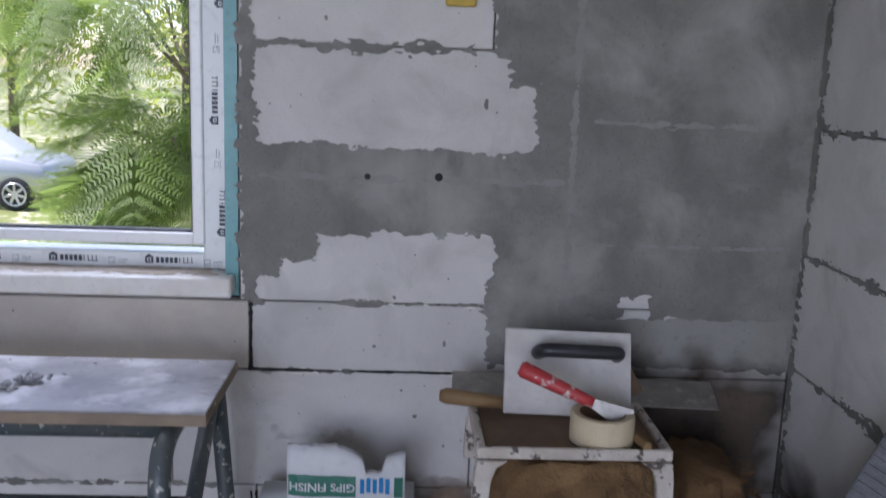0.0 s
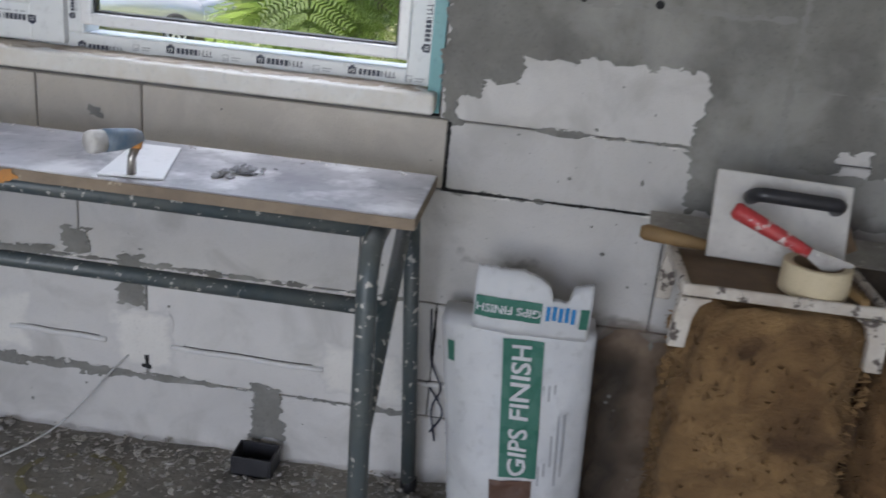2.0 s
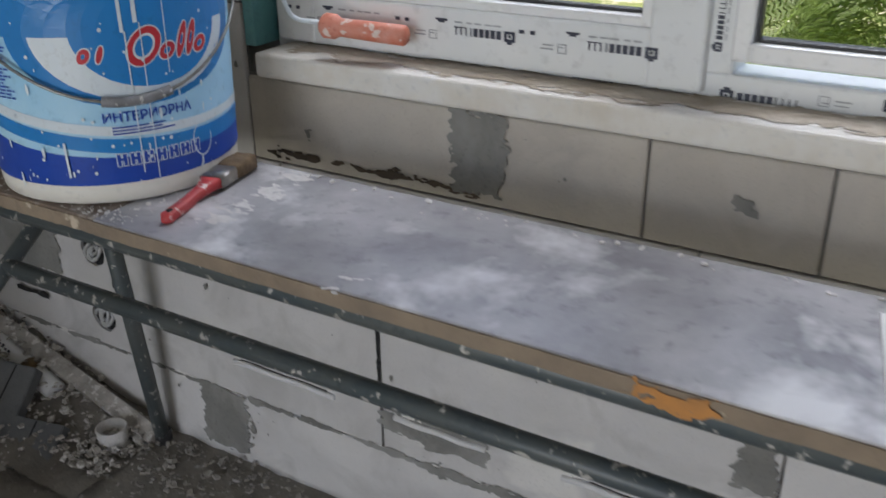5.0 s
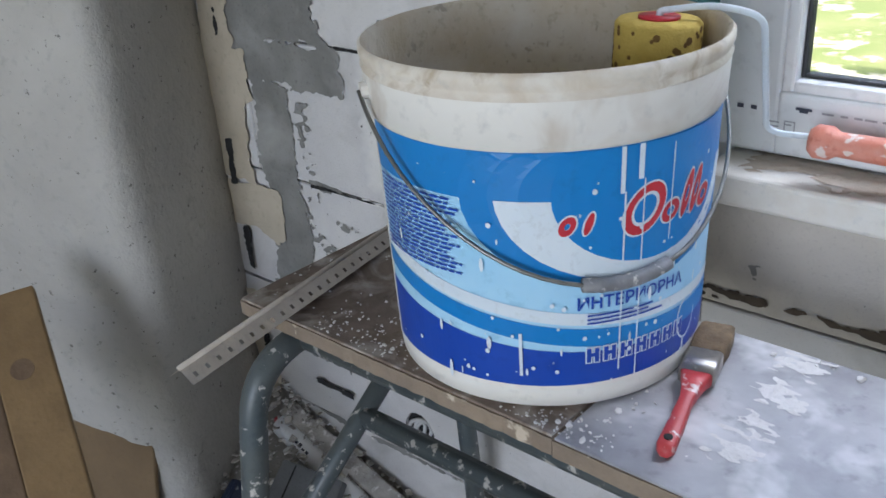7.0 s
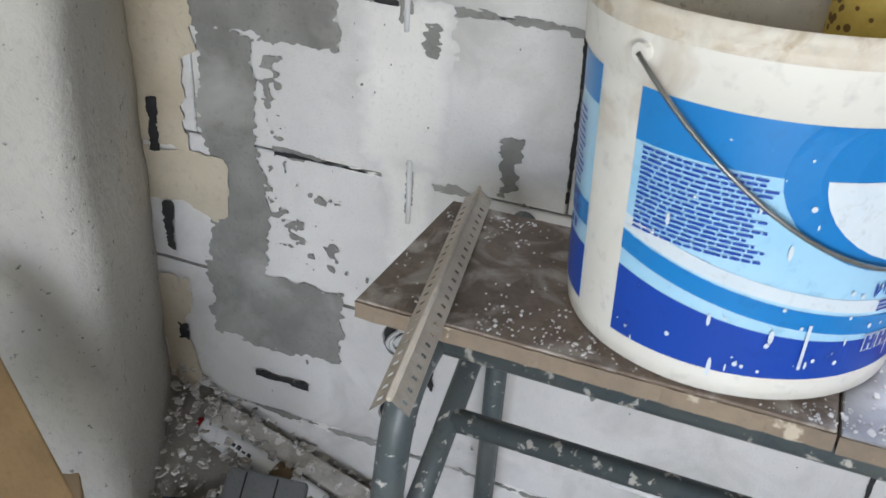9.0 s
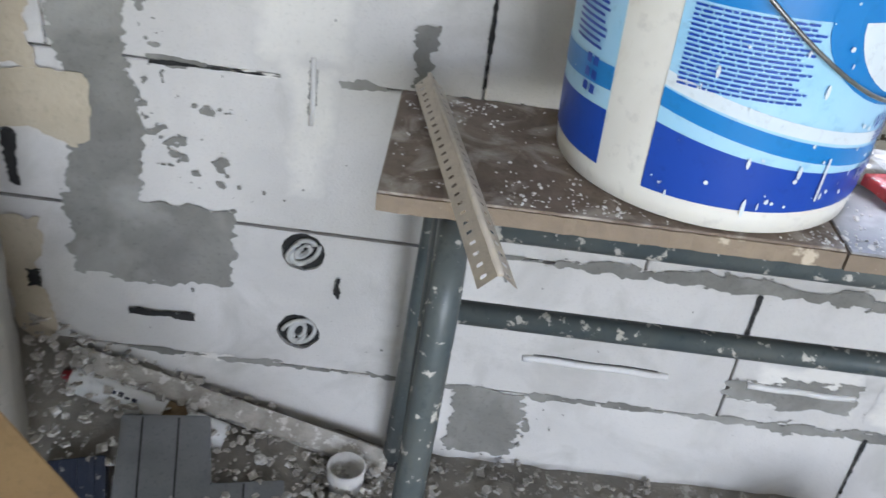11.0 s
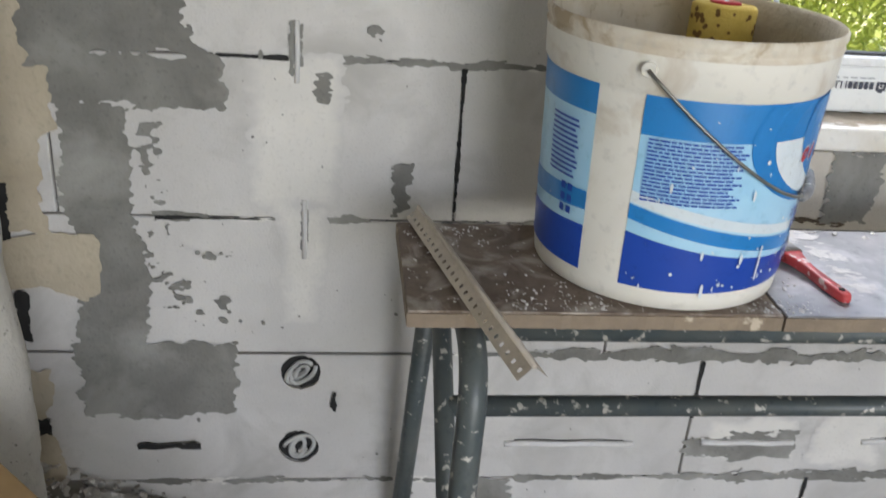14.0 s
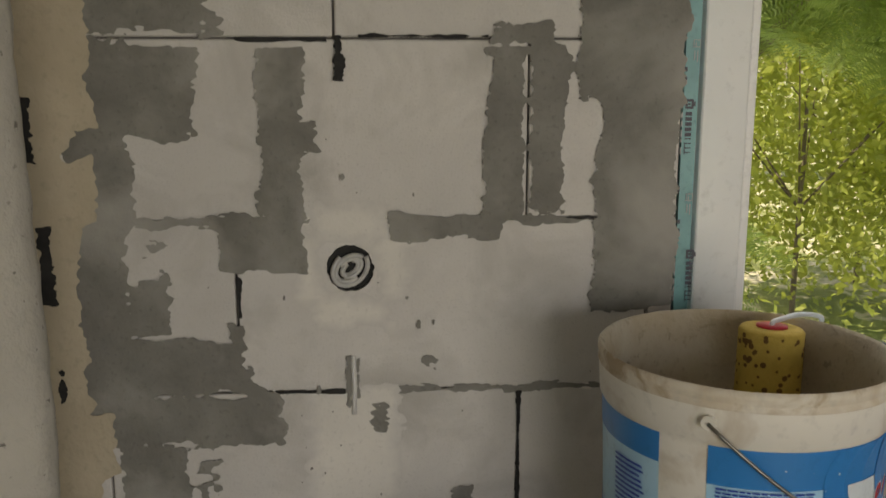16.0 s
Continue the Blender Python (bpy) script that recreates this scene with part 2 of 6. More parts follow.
def smear(name, mat, add, cut, to_world, parent, seed, rough=0.02, fleck=0.012, step=0.005, label="", sparse=(), fade=0.0):
    """A thin troweled layer on a wall: rectangles added and cut away, ragged flecked edges, broken dabs in the
    sparse rectangles; fade is the width over which the layer thins out at its edge."""
    every = list(add) + list(sparse)
    x0, x1 = min(r[0] for r in every) - 0.05, max(r[1] for r in every) + 0.05
    z0, z1 = min(r[2] for r in every) - 0.05, max(r[3] for r in every) + 0.05
    gx, gz = np.meshgrid(np.arange(x0, x1, step), np.arange(z0, z1, step), indexing="ij")
    f = np.full(gx.shape, -1.0)
    for r in add:
        f = np.maximum(f, inside(gx, gz, r))
    for r in cut:
        f = np.minimum(f, -inside(gx, gz, r))
    near = np.clip(1 - np.abs(f) / 0.045, 0, 1)
    f = f + 0.7 * rough * fbm(gx, gz, seed, 14.0) + near * fleck * (fbm(gx * 0.55, gz * 1.5, seed + 9, 80.0, 3, 0.8) + 0.35 * fbm(gx, gz, seed + 13, 33.0, 2))
    for r in sparse:
        d = np.clip(inside(gx, gz, r) / 0.05, 0, 1)
        f = np.maximum(f, 0.012 * (fbm(gx * 0.75, gz * 1.1, seed + 17, 75.0, 3, 0.7) - 0.50) - 0.03 * (1 - d))
    verts, index, faces, cover = [], {}, [], []

    def vert(key, p):
        if key not in index:
            index[key] = len(verts)
            verts.append(to_world(*p))
            cover.append(max(0.0, min(1.0, float(f[key]) / fade)) if fade and isinstance(key[0], (int, np.integer)) else (0.0 if fade else 1.0))
        return index[key]
    corners = ((0, 0), (1, 0), (1, 1), (0, 1))
    nx, nz = f.shape
    pos = f > 0
    any_ = pos[:-1, :-1] | pos[1:, :-1] | pos[1:, 1:] | pos[:-1, 1:]
    for i, k in zip(*np.nonzero(any_)):
        poly = []
        for c in range(4):
            a, b = corners[c], corners[(c + 1) % 4]
            ia, ib = (i + a[0], k + a[1]), (i + b[0], k + b[1])
            va, vb = f[ia], f[ib]
            if va > 0:
                poly.append(vert(ia, (gx[ia], gz[ia])))
            if (va > 0) != (vb > 0):
                t = va / (va - vb)
                key = (min(ia, ib), max(ia, ib))
                poly.append(vert(key, (gx[ia] + t * (gx[ib] - gx[ia]), gz[ia] + t * (gz[ib] - gz[ia]))))
        if len(poly) >= 3:
            faces.append(poly)
    me = bpy.data.meshes.new(name)
    me.from_pydata(verts, [], faces)
    me.attributes.new("cover", "FLOAT", "POINT").data.foreach_set("value", cover)
    me.materials.append(mat)
    ob = new(name, me)
    ob.parent = parent
    return tagged(ob, label) if label else ob


def letters(text, size, bold=False, shear=0.0):
    """The outline of a word as flat vertices and faces, centred on the origin."""
    cu = bpy.data.curves.new("word", "FONT")
    cu.body, cu.size, cu.shear = text, size, shear
    cu.align_x, cu.align_y, cu.resolution_u = "CENTER", "CENTER", 3
    cu.offset = size * 0.02 if bold else 0.0
    ob = bpy.data.objects.new("word", cu)
    scene.collection.objects.link(ob)
    got = ob.evaluated_get(bpy.context.evaluated_depsgraph_get())
    me = got.to_mesh()
    verts, faces = [tuple(v.co) for v in me.vertices], [tuple(p.vertices) for p in me.polygons]
    got.to_mesh_clear()
    bpy.data.objects.remove(ob)
    return verts, faces


def strips(rects):
    """Flat rectangles (x, y, width, height) as vertices and faces."""
    verts, faces = [], []
    for x, y, w, h in rects:
        n = max(1, int(w / 0.01))
        b = len(verts)
        for i in range(n + 1):
            verts += [(x + w * i / n, y, 0), (x + w * i / n, y + h, 0)]
        faces += [(b + 2 * i, b + 2 * i + 2, b + 2 * i + 3, b + 2 * i + 1) for i in range(n)]
    return verts, faces


def laid(name, shape, place, mat, parent, label=""):
    """Flat print laid on a surface by place(u, v) -> world point."""
    verts, faces = shape
    bm = bmesh.new()
    vs = [bm.verts.new(place(v[0], v[1])) for v in verts]
    for f in faces:
        try:
            bm.faces.new([vs[i] for i in f])
        except ValueError:
            pass
    return part(name, bm, mat, parent, label)


# ---- the room ----
WY = 1.765            # face of the window wall
LX, RX = -2.34, 1.19  # faces of the side walls
SY, TOP = -2.3, 2.65
WIN = (-1.408, 0.085, 0.82, 2.12)

floor = part("floor", bmesh.new(), CONCRETE)
bmf = bmesh.new()
nx, ny = 150, 120
grid = [[None] * (ny + 1) for _ in range(nx + 1)]
for i in range(nx + 1):
    for j in range(ny + 1):
        x, y = -2.9 + i * 4.4 / nx, -2.6 + j * 4.6 / ny
        near_wall = max(0.0, 1 - abs(y - 1.70) / 0.25)
        z = 0.006 * float(fbm(x, y, 3, 5.0)) + 0.004 * float(fbm(x, y, 5, 30.0)) + 0.018 * near_wall * (0.5 + 0.5 * float(fbm(x, y, 8, 7.0)))
        grid[i][j] = bmf.verts.new((x, y, z - 0.006))
for i in range(nx):
    for j in range(ny):
        bmf.faces.new((grid[i][j], grid[i + 1][j], grid[i + 1][j + 1], grid[i][j + 1]))
floor.data = finish(bmf, "floor", CONCRETE, True)
tagged(floor, "dusty bare concrete floor with mortar crumbs", "floor", kind="structure")

ceiling = part("ceiling", quick((-2.95, -2.6, TOP), (1.5, 2.05, TOP + 0.2)), CEIL)
tagged(ceiling, "bare grey concrete ceiling slab", "ceiling", kind="structure")

wall_north = thing("wall_north", (0, WY, 0), "unplastered white aerated block wall with grey adhesive patches", "wall", kind="structure")
core = bmesh.new()
for lo, hi in (((-2.6, -0.15), (1.45, WIN[2])), ((-2.6, WIN[2]), (WIN[0], TOP)), ((WIN[1], WIN[2]), (1.45, TOP)), ((WIN[0], WIN[3]), (WIN[1], TOP))):
    box(core, (lo[0], WY + 0.010, lo[1]), (hi[0], WY + 0.26, hi[1]))
part("mortar", core, MORTAR, wall_north, "grey mortar in the joints")

wall_east = thing("wall_east", (RX, 0, 0), "white aerated block side wall with cracked joints", "wall", kind="structure")
part("mortar", quick((RX + 0.008, SY, -0.15), (RX + 0.25, WY + 0.26, TOP)), MORTAR, wall_east)

# the rough plastered side wall turns a soft corner near the window wall
wall_west = thing("wall_west", (LX, 0, 0), "rough grey plastered side wall with a blunt corner", "wall", kind="structure")
bmw = bmesh.new()
prof = [(LX - 0.03, WY + 0.02), (LX, WY - 0.03), (-2.275, 1.60), (-2.232, 1.515), (-2.226, 1.485), (-2.238, 1.462), (-2.30, 1.432), (-2.45, 1.375), (-2.62, 1.31), (-2.62, 0.6), (-2.62, SY)]
fine_prof = []
for (ax, ay), (bx, by) in zip(prof, prof[1:]):
    n = max(1, int(math.hypot(bx - ax, by - ay) / 0.016))
    fine_prof += [(ax + (bx - ax) * k / n, ay + (by - ay) * k / n) for k in range(n)]
fine_prof.append(prof[-1])
levels = [-0.15 + 0.02 * k for k in range(int(1.9 / 0.02))] + [1.8, 2.2, TOP]
cols = []
for (x, y) in fine_prof:
    cols.append([bmw.verts.new((x + 0.007 * float(fbm(x + y, z, 21, 5.0)) + 0.0022 * float(fbm(x + y, z, 25, 38.0, 2)) + 0.03 * max(0, 0.25 - z), y, z)) for z in levels])
for a, b in zip(cols, cols[1:]):
    for k in range(len(levels) - 1):
        bmw.faces.new((a[k], a[k + 1], b[k + 1], b[k]))
back = [[bmw.verts.new((-2.9, y, z)) for z in (-0.15, TOP)] for y in (WY + 0.02, SY)]
bmw.faces.new((back[0][0], back[1][0], back[1][1], back[0][1]))
part("plaster", bmw, RENDER, wall_west, smooth=True)

wall_south = thing("wall_south", (0, SY, 0), "plain grey wall with a wide doorway", "wall", kind="structure")
sb = bmesh.new()
box(sb, (-2.9, SY - 0.25, -0.15), (-1.95, SY, TOP))
box(sb, (0.45, SY - 0.25, -0.15), (1.46, SY, TOP))
box(sb, (-1.95, SY - 0.25, 2.3), (0.45, SY, TOP))
part("masonry", sb, RENDER, wall_south)
# ---- window ----
def glass_material():
    m = bpy.data.materials.new("window_glass")
    m.use_nodes = True
    p = m.node_tree.nodes["Principled BSDF"]
    p.inputs["Transmission Weight"].default_value, p.inputs["Roughness"].default_value, p.inputs["IOR"].default_value = 1.0, 0.0, 1.05
    return m


GLASS = glass_material()
FY = 1.822  # inner face of the window frame
window = thing("window_1", (-0.65, FY, 0.86), "white plastic two-part window with printed protective film", "window", kind="structure")


def bar(bm, x0, x1, z0, z1, y0=FY, y1=FY + 0.065):
    return box(bm, (x0, y0, z0), (x1, y1, z1), 0.004, seg=2)


def ring(x0, x1, z0, z1, w, y0, y1, wb=None):
    """A frame of four mitred-looking bars."""
    bm = bmesh.new()
    wb = wb or w
    bar(bm, x0, x0 + w, z0, z1, y0, y1)
    bar(bm, x1 - w, x1, z0, z1, y0, y1)
    bar(bm, x0 + w - 0.002, x1 - w + 0.002, z0, z0 + wb, y0 + 0.0006, y1)
    bar(bm, x0 + w - 0.002, x1 - w + 0.002, z1 - w, z1, y0 + 0.0006, y1)
    return bm


F = (-1.385, 0.058, 0.845, 2.10)  # outer frame
fr = ring(F[0], F[1], F[2], F[3], 0.052, FY, FY + 0.07)
bar(fr, -0.712, -0.66, F[2] + 0.05, F[3] - 0.05, FY + 0.0008, FY + 0.07)
part("window_frame", fr, FILM, window, "white frame under printed film")
sash = part("sash", ring(-1.368, -0.692, 0.872, 2.085, 0.072, FY - 0.018, FY + 0.05, 0.075), FILM, window, "opening sash with rounded bead")
part("bead", ring(-1.298, -0.762, 0.944, 2.015, 0.016, FY - 0.012, FY + 0.02), PVC, sash)
part("gasket", ring(-1.283, -0.777, 0.959, 2.0, 0.006, FY + 0.004, FY + 0.022), GASKET, sash)
part("pane", quick((-1.281, FY + 0.020, 0.961), (-0.779, FY + 0.024, 1.998)), GLASS, sash).visible_shadow = False
part("bead", ring(-0.664, 0.010, 0.914, 2.052, 0.024, FY - 0.006, FY + 0.03), PVC, window, "glazing bead")
part("gasket", ring(-0.641, -0.013, 0.937, 2.03, 0.006, FY + 0.006, FY + 0.028), GASKET, window)
part("pane", quick((-0.638, FY + 0.024, 0.940), (-0.016, FY + 0.028, 2.027)), GLASS, window).visible_shadow = False
tape = bmesh.new()
box(tape, (WIN[0] + 0.001, WY + 0.004, 0.865), (F[0] - 0.001, FY + 0.03, WIN[3]))
part("edge_tape", tape, TEAL, window, "teal sealing tape")
tape = bmesh.new()
box(tape, (F[1] + 0.001, WY + 0.006, 0.826), (WIN[1] - 0.001, FY + 0.03, WIN[3]))
part("edge_tape", tape, TEAL, window, "teal sealing tape")

sill = thing("window_sill", (-0.64, 1.73, 0.826), "white plastic window board covered in brown dust", "window sill", kind="structure")
sb = bmesh.new()
box(sb, (-1.353, 1.724, 0.830), (0.078, FY, 0.868), 0.006, seg=3)
part("board", sb, SILL, sill)
smear("dust", SILL_DUST, [(-1.32, 0.04, 1.752, 1.816)], [], lambda x, y: (x + 0.64, y - 1.73, 0.8690 - 0.826), sill, 41, 0.02, 0.02, 0.006, "brown plaster dust")


def print_block(rects, u0, v0, s=1.0):
    return [(u0 + s * x, v0 + s * y, s * w, s * h) for x, y, w, h in rects]


def logo_bar(length, h):
    """A house-shaped mark with a plain bold bar and a thinner bar beside it."""
    house = [(0, 0, h * 1.15, h * 0.25), (0, 0.25 * h, h * 0.3, h * 0.75), (h * 0.85, 0.25 * h, h * 0.3, h * 0.75), (h * 0.3, h * 0.72, h * 0.55, h * 0.5), (h * 0.45, h * 0.3, h * 0.25, h * 0.3)]
    bold = [(h * (1.5 + 0.62 * k), 0.06 * h, h * 0.46, h * 0.80) for k in range(5)]
    thin = [(h * (4.65 + 0.55 * k), 0.06 * h, h * 0.13, h * 0.80) for k in range(4)] + [(h * 5.2, 0.06 * h, h * 1.4, h * 0.10)]
    return house + bold + thin


def prints_along(a, b, up, y, count, flip, seed, host, size=0.011):
    """Printed marks repeated along a frame bar from a to b; up is the bar's cross direction."""
    a, b = Vector(a), Vector(b)
    d = (b - a).normalized()
    u = Vector(up)
    rnd = random.Random(seed)
    step = (b - a).length / count
    dark, pale = [], []
    for i in range(count):
        s = step * (i + 0.15)
        dark += print_block(logo_bar(size * 8.0, size), s, -size * 0.6 + rnd.choice((0, 0.012)))
        for k in range(5):
            pale.append((s + size * 1.5 + k * size * 1.05, -size * 1.05, size * rnd.uniform(0.5, 0.95), size * 0.16))
        q = s + step * 0.62
        pale += [(q, 0, size * 0.8, size * 0.10), (q, 0, size * 0.1, size * 0.8), (q, size * 0.8, size * 0.8, size * 0.1), (q + size * 0.8, 0, size * 0.1, size * 0.9), (q + size * 0.3, size * 0.25, size * 0.5, size * 0.12)]
        pale += [(q + size * 1.3, size * 0.5, size * 1.3, size * 0.14), (q + size * 1.3, size * 0.15, size * 1.1, size * 0.12)]
        dark += [(q + size * 3.2, -size * 0.9, size * 0.5, size * 0.35), (q + size * 4.3, -size * 0.9, size * 0.55, size * 0.35)]
        dark += [(q - size * 1.2, -size * 1.2, size * 1.3, size * 0.22), (q - size * 0.9, -size * 1.0, size * 0.7, size * 0.2)]
    sgn = -1.0 if flip else 1.0
    total = (b - a).length

    def place(x, v):
        p = a + d * ((total - x) if flip else x) + u * v * sgn
        return (p.x, y, p.z)
    laid("print", strips(dark), place, INK, host, "black printed marks")
    laid("print", strips(pale), place, INK_PALE, host)


prints_along((-0.70, 0, 0.872), (0.05, 0, 0.872), (0, 0, 1), FY - 0.0012, 4, False, 2, window, 0.0145)
prints_along((-1.30, 0, 0.857), (-0.70, 0, 0.857), (0, 0, 1), FY - 0.0012, 3, False, 8, window, 0.013)
prints_along((-1.32, 0, 0.915), (-0.72, 0, 0.915), (0, 0, 1), FY - 0.0192, 3, True, 3, sash, 0.0145)
prints_along((0.042, 0, 0.90), (0.042, 0, 2.0), (-1, 0, 0), FY - 0.0012, 5, False, 4, window, 0.014)
prints_along((-0.682, 0, 0.90), (-0.682, 0, 2.0), (-1, 0, 0), FY - 0.0012, 7, False, 6, window, 0.010)
prints_along((F[0] - 0.012, 0, 0.95), (F[0] - 0.012, 0, 2.05), (-1, 0, 0), WY + 0.0026, 5, True, 7, window, 0.012)

# ---- bench ----
BENCH_Z = 0.750
bench = thing("school_bench", (-0.82, 1.47, 0.0), "long narrow bench of worn boards on paint-spattered grey steel tubes", "bench")


def board(x0, x1, y0f, y0b, top, edge, name, label):
    """A plywood board: skin on top, worn core below."""
    b = bmesh.new()
    n = 40
    rnd = random.Random(int(x0 * 100))
    rows = []
    for i in range(n + 1):
        x = x0 + (x1 - x0) * i / n
        wob = 0.0012 * rnd.uniform(-1, 1)
        rows.append([b.verts.new(p) for p in ((x, y0f + wob, BENCH_Z - 0.021), (x, y0f + wob, BENCH_Z - 0.003), (x, y0b + wob, BENCH_Z - 0.003), (x, y0b + wob, BENCH_Z - 0.021))])
    for r, s in zip(rows, rows[1:]):
        for k in range(4):
            b.faces.new((r[k], s[k], s[(k + 1) % 4], r[(k + 1) % 4]))
    b.faces.new(rows[0][::-1])
    b.faces.new(rows[-1])
    bmesh.ops.recalc_face_normals(b, faces=b.faces)
    core_ = part(name, b, edge, bench, label)
    skin = quick((x0 + 0.001, y0f + 0.0015, BENCH_Z - 0.0032), (x1 - 0.001, y0b - 0.001, BENCH_Z), 0.001)
    part("top_skin", skin, top, core_)
    return core_


board(-1.742, -1.292, 1.342, 1.596, FILMPLY, PLYEDGE, "board", "dusty dark brown film-faced plywood")
board(-1.290, 0.112, 1.340, 1.600, LAMINATE, PLYEDGE, "board", "grey laminate smeared with white plaster")
ORANGE = material("orange_paint", (0.55, 0.24, 0.06), (0.42, 0.20, 0.07), 0.7, 40.0, 0.1)
smear("orange_mark", ORANGE, [(-0.60, -0.53, 0.731, 0.748)], [], lambda x, z: (x + 0.82, 1.3375 - 1.47, z), bench, 51, 0.005, 0.008, 0.003, "faded orange paint mark")
R = 0.0155
YF, YB, ZT = 1.293, 1.640, BENCH_Z - 0.021 - R - 0.001
XL, XR = -1.665, 0.052
for x, s in ((XL, -1), (XR, 1)):
    leg = rounded([(x + 0.03 * s, YF - 0.09, 0.0), (x, YF, ZT), (x, YB + 0.01, ZT)], 0.075, 8)
    part("leg", tube(bmesh.new(), leg, R * 1.08, 14), STEEL, bench, "front leg bent under the board", True)
    part("leg", tube(bmesh.new(), [(x + 0.045 * s, YB + 0.085, 0.0), (x + 0.012 * s, YB, ZT)], R, 12), STEEL, bench, "straight back leg", True)
    part("brace", tube(bmesh.new(), [(x + 0.008 * s, YB + 0.005, ZT - 0.03), (x + 0.013 * s, YF - 0.040, 0.395)], R * 0.9, 12), STEEL, bench, "slanting side brace", True)
part("top_rail", tube(bmesh.new(), [(XL + 0.002, 1.366, ZT + 0.002), (XR - 0.002, 1.366, ZT + 0.002)], R * 0.95, 12), STEEL, bench, smooth=True)
part("top_rail", tube(bmesh.new(), [(XL + 0.002, 1.572, ZT + 0.002), (XR - 0.002, 1.572, ZT + 0.002)], R * 0.95, 12), STEEL, bench, smooth=True)
part("stretcher", tube(bmesh.new(), [(XL - 0.006, 1.455, 0.542), (XR + 0.006, 1.455, 0.542)], R * 0.95, 12), STEEL, bench, smooth=True)
for x, y in ((XL - 0.03, YF - 0.09), (XL - 0.045, YB + 0.085), (XR + 0.03, YF - 0.09), (XR + 0.045, YB + 0.085)):
    part("foot_cap", lathe(bmesh.new(), [(0.0, 0.0), (R * 1.2, 0.002), (R * 1.2, 0.03), (R, 0.034)], (x, y, 0.0), 14), GASKET, bench, smooth=True)

# ---- paint bucket ----
WHITE_PLASTIC = material("stained_white_plastic", (0.79, 0.77, 0.715), (0.72, 0.69, 0.625), 0.42, 7.0, 0.04, 60.0, spots=(0.56, 0.49, 0.40), spot_scale=9.0, spot_cut=0.55, soft=0.2, warp=0.8)
BUCKET_IN = material("plaster_crusted_plastic", (0.46, 0.38, 0.265), (0.60, 0.56, 0.48), 0.85, 8.0, 0.5, 90.0, spots=(0.36, 0.31, 0.24), spot_scale=40.0, spot_cut=0.63)
BLUE = material("blue_label", (0.012, 0.22, 0.58), (0.012, 0.19, 0.52), 0.32, 4.0, 0.02, 60.0, spots=(0.62, 0.66, 0.70), spot_scale=70.0, spot_cut=0.70)
LIGHT = material("pale_blue_label", (0.32, 0.60, 0.82), (0.42, 0.67, 0.85), 0.32, 9.0, 0.02, 60.0, spots=(0.75, 0.78, 0.80), spot_scale=70.0, spot_cut=0.70)
NAVY = material("deep_blue_label", (0.010, 0.055, 0.36), (0.012, 0.07, 0.42), 0.32, 4.0, 0.02, 60.0, spots=(0.62, 0.66, 0.70), spot_scale=60.0, spot_cut=0.69)
PALE = material("white_label", (0.70, 0.76, 0.80), (0.62, 0.70, 0.77), 0.35, 9.0, 0.02)
CRIMSON = material("red_print", (0.55, 0.03, 0.04), (0.48, 0.03, 0.05), 0.4, 20.0, 0.0)
WIRE = material("dull_wire", (0.30, 0.29, 0.27), (0.20, 0.20, 0.19), 0.4, 30.0, 0.1, metal=0.8)
GRIP = material("dirty_grey_grip", (0.26, 0.26, 0.27), (0.14, 0.14, 0.15), 0.6, 30.0, 0.3, spots=(0.55, 0.53, 0.5), spot_scale=90.0, spot_cut=0.6)
BC = Vector((-1.408, 1.500, BENCH_Z))
bucket = thing("paint_bucket", BC, "open white plastic paint bucket with blue label and plaster drips", "bucket")


def bucket_r(z):
    return 0.1565 + 0.034 * z


hull = [(0.0, 0.003), (0.143, 0.003), (0.148, 0.0), (0.1555, 0.004), (bucket_r(0.02), 0.02), (bucket_r(0.25), 0.25), (0.1662, 0.259), (0.1695, 0.262), (0.1715, 0.299)]
rim_profile = [(0.1715, 0.299), (0.1727, 0.302), (0.1700, 0.305), (0.1714, 0.308), (0.1734, 0.313), (0.1734, 0.319), (0.1705, 0.322)]
part("shell", lathe(bmesh.new(), hull, BC, 96), WHITE_PLASTIC, bucket, "white shell with dirty rim", True)
RIMDIRT = material("brown_stained_rim", (0.72, 0.68, 0.60), (0.58, 0.50, 0.39), 0.6, 22.0, 0.2, 60.0, spots=(0.42, 0.33, 0.22), spot_scale=17.0, spot_cut=0.49, soft=0.15, warp=1.0)
part("rim", lathe(bmesh.new(), rim_profile, BC, 96), RIMDIRT, bucket, "brown-stained rim", True)
part("lining", lathe(bmesh.new(), [(0.1705, 0.322), (0.1655, 0.318), (0.1630, 0.29), (0.152, 0.012), (0.0, 0.012)], BC, 72), BUCKET_IN, bucket, "plaster-crusted inside", True)
ZERO = math.atan2(1.403 - 1.5, -1.312 + 1.408) # bearing of the lettered middle


def on_bucket(lift):
    def place(u, v):
        z = v
        r = bucket_r(z) + lift
        a = ZERO + u / 0.165
        return BC + Vector((r * math.cos(a), r * math.sin(a), z))
    return place


def curved_area(name, lo, hi, u0, u1, mat, lift, label=""):
    """A printed area between two curves lo(u) and hi(u)."""
    n = max(6, int((u1 - u0) / 0.006))
    verts, faces = [], []
    rows = 6
    for i in range(n + 1):
        u = u0 + (u1 - u0) * i / n
        a, b = lo(u), max(lo(u), hi(u))
        verts += [(u, a + (b - a) * k / rows, 0) for k in range(rows + 1)]
    for i in range(n):
        for k in range(rows):
            s = i * (rows + 1) + k
            faces.append((s, s + rows + 1, s + rows + 2, s + 1))
    return laid(name, (verts, faces), on_bucket(lift), mat, bucket, label)


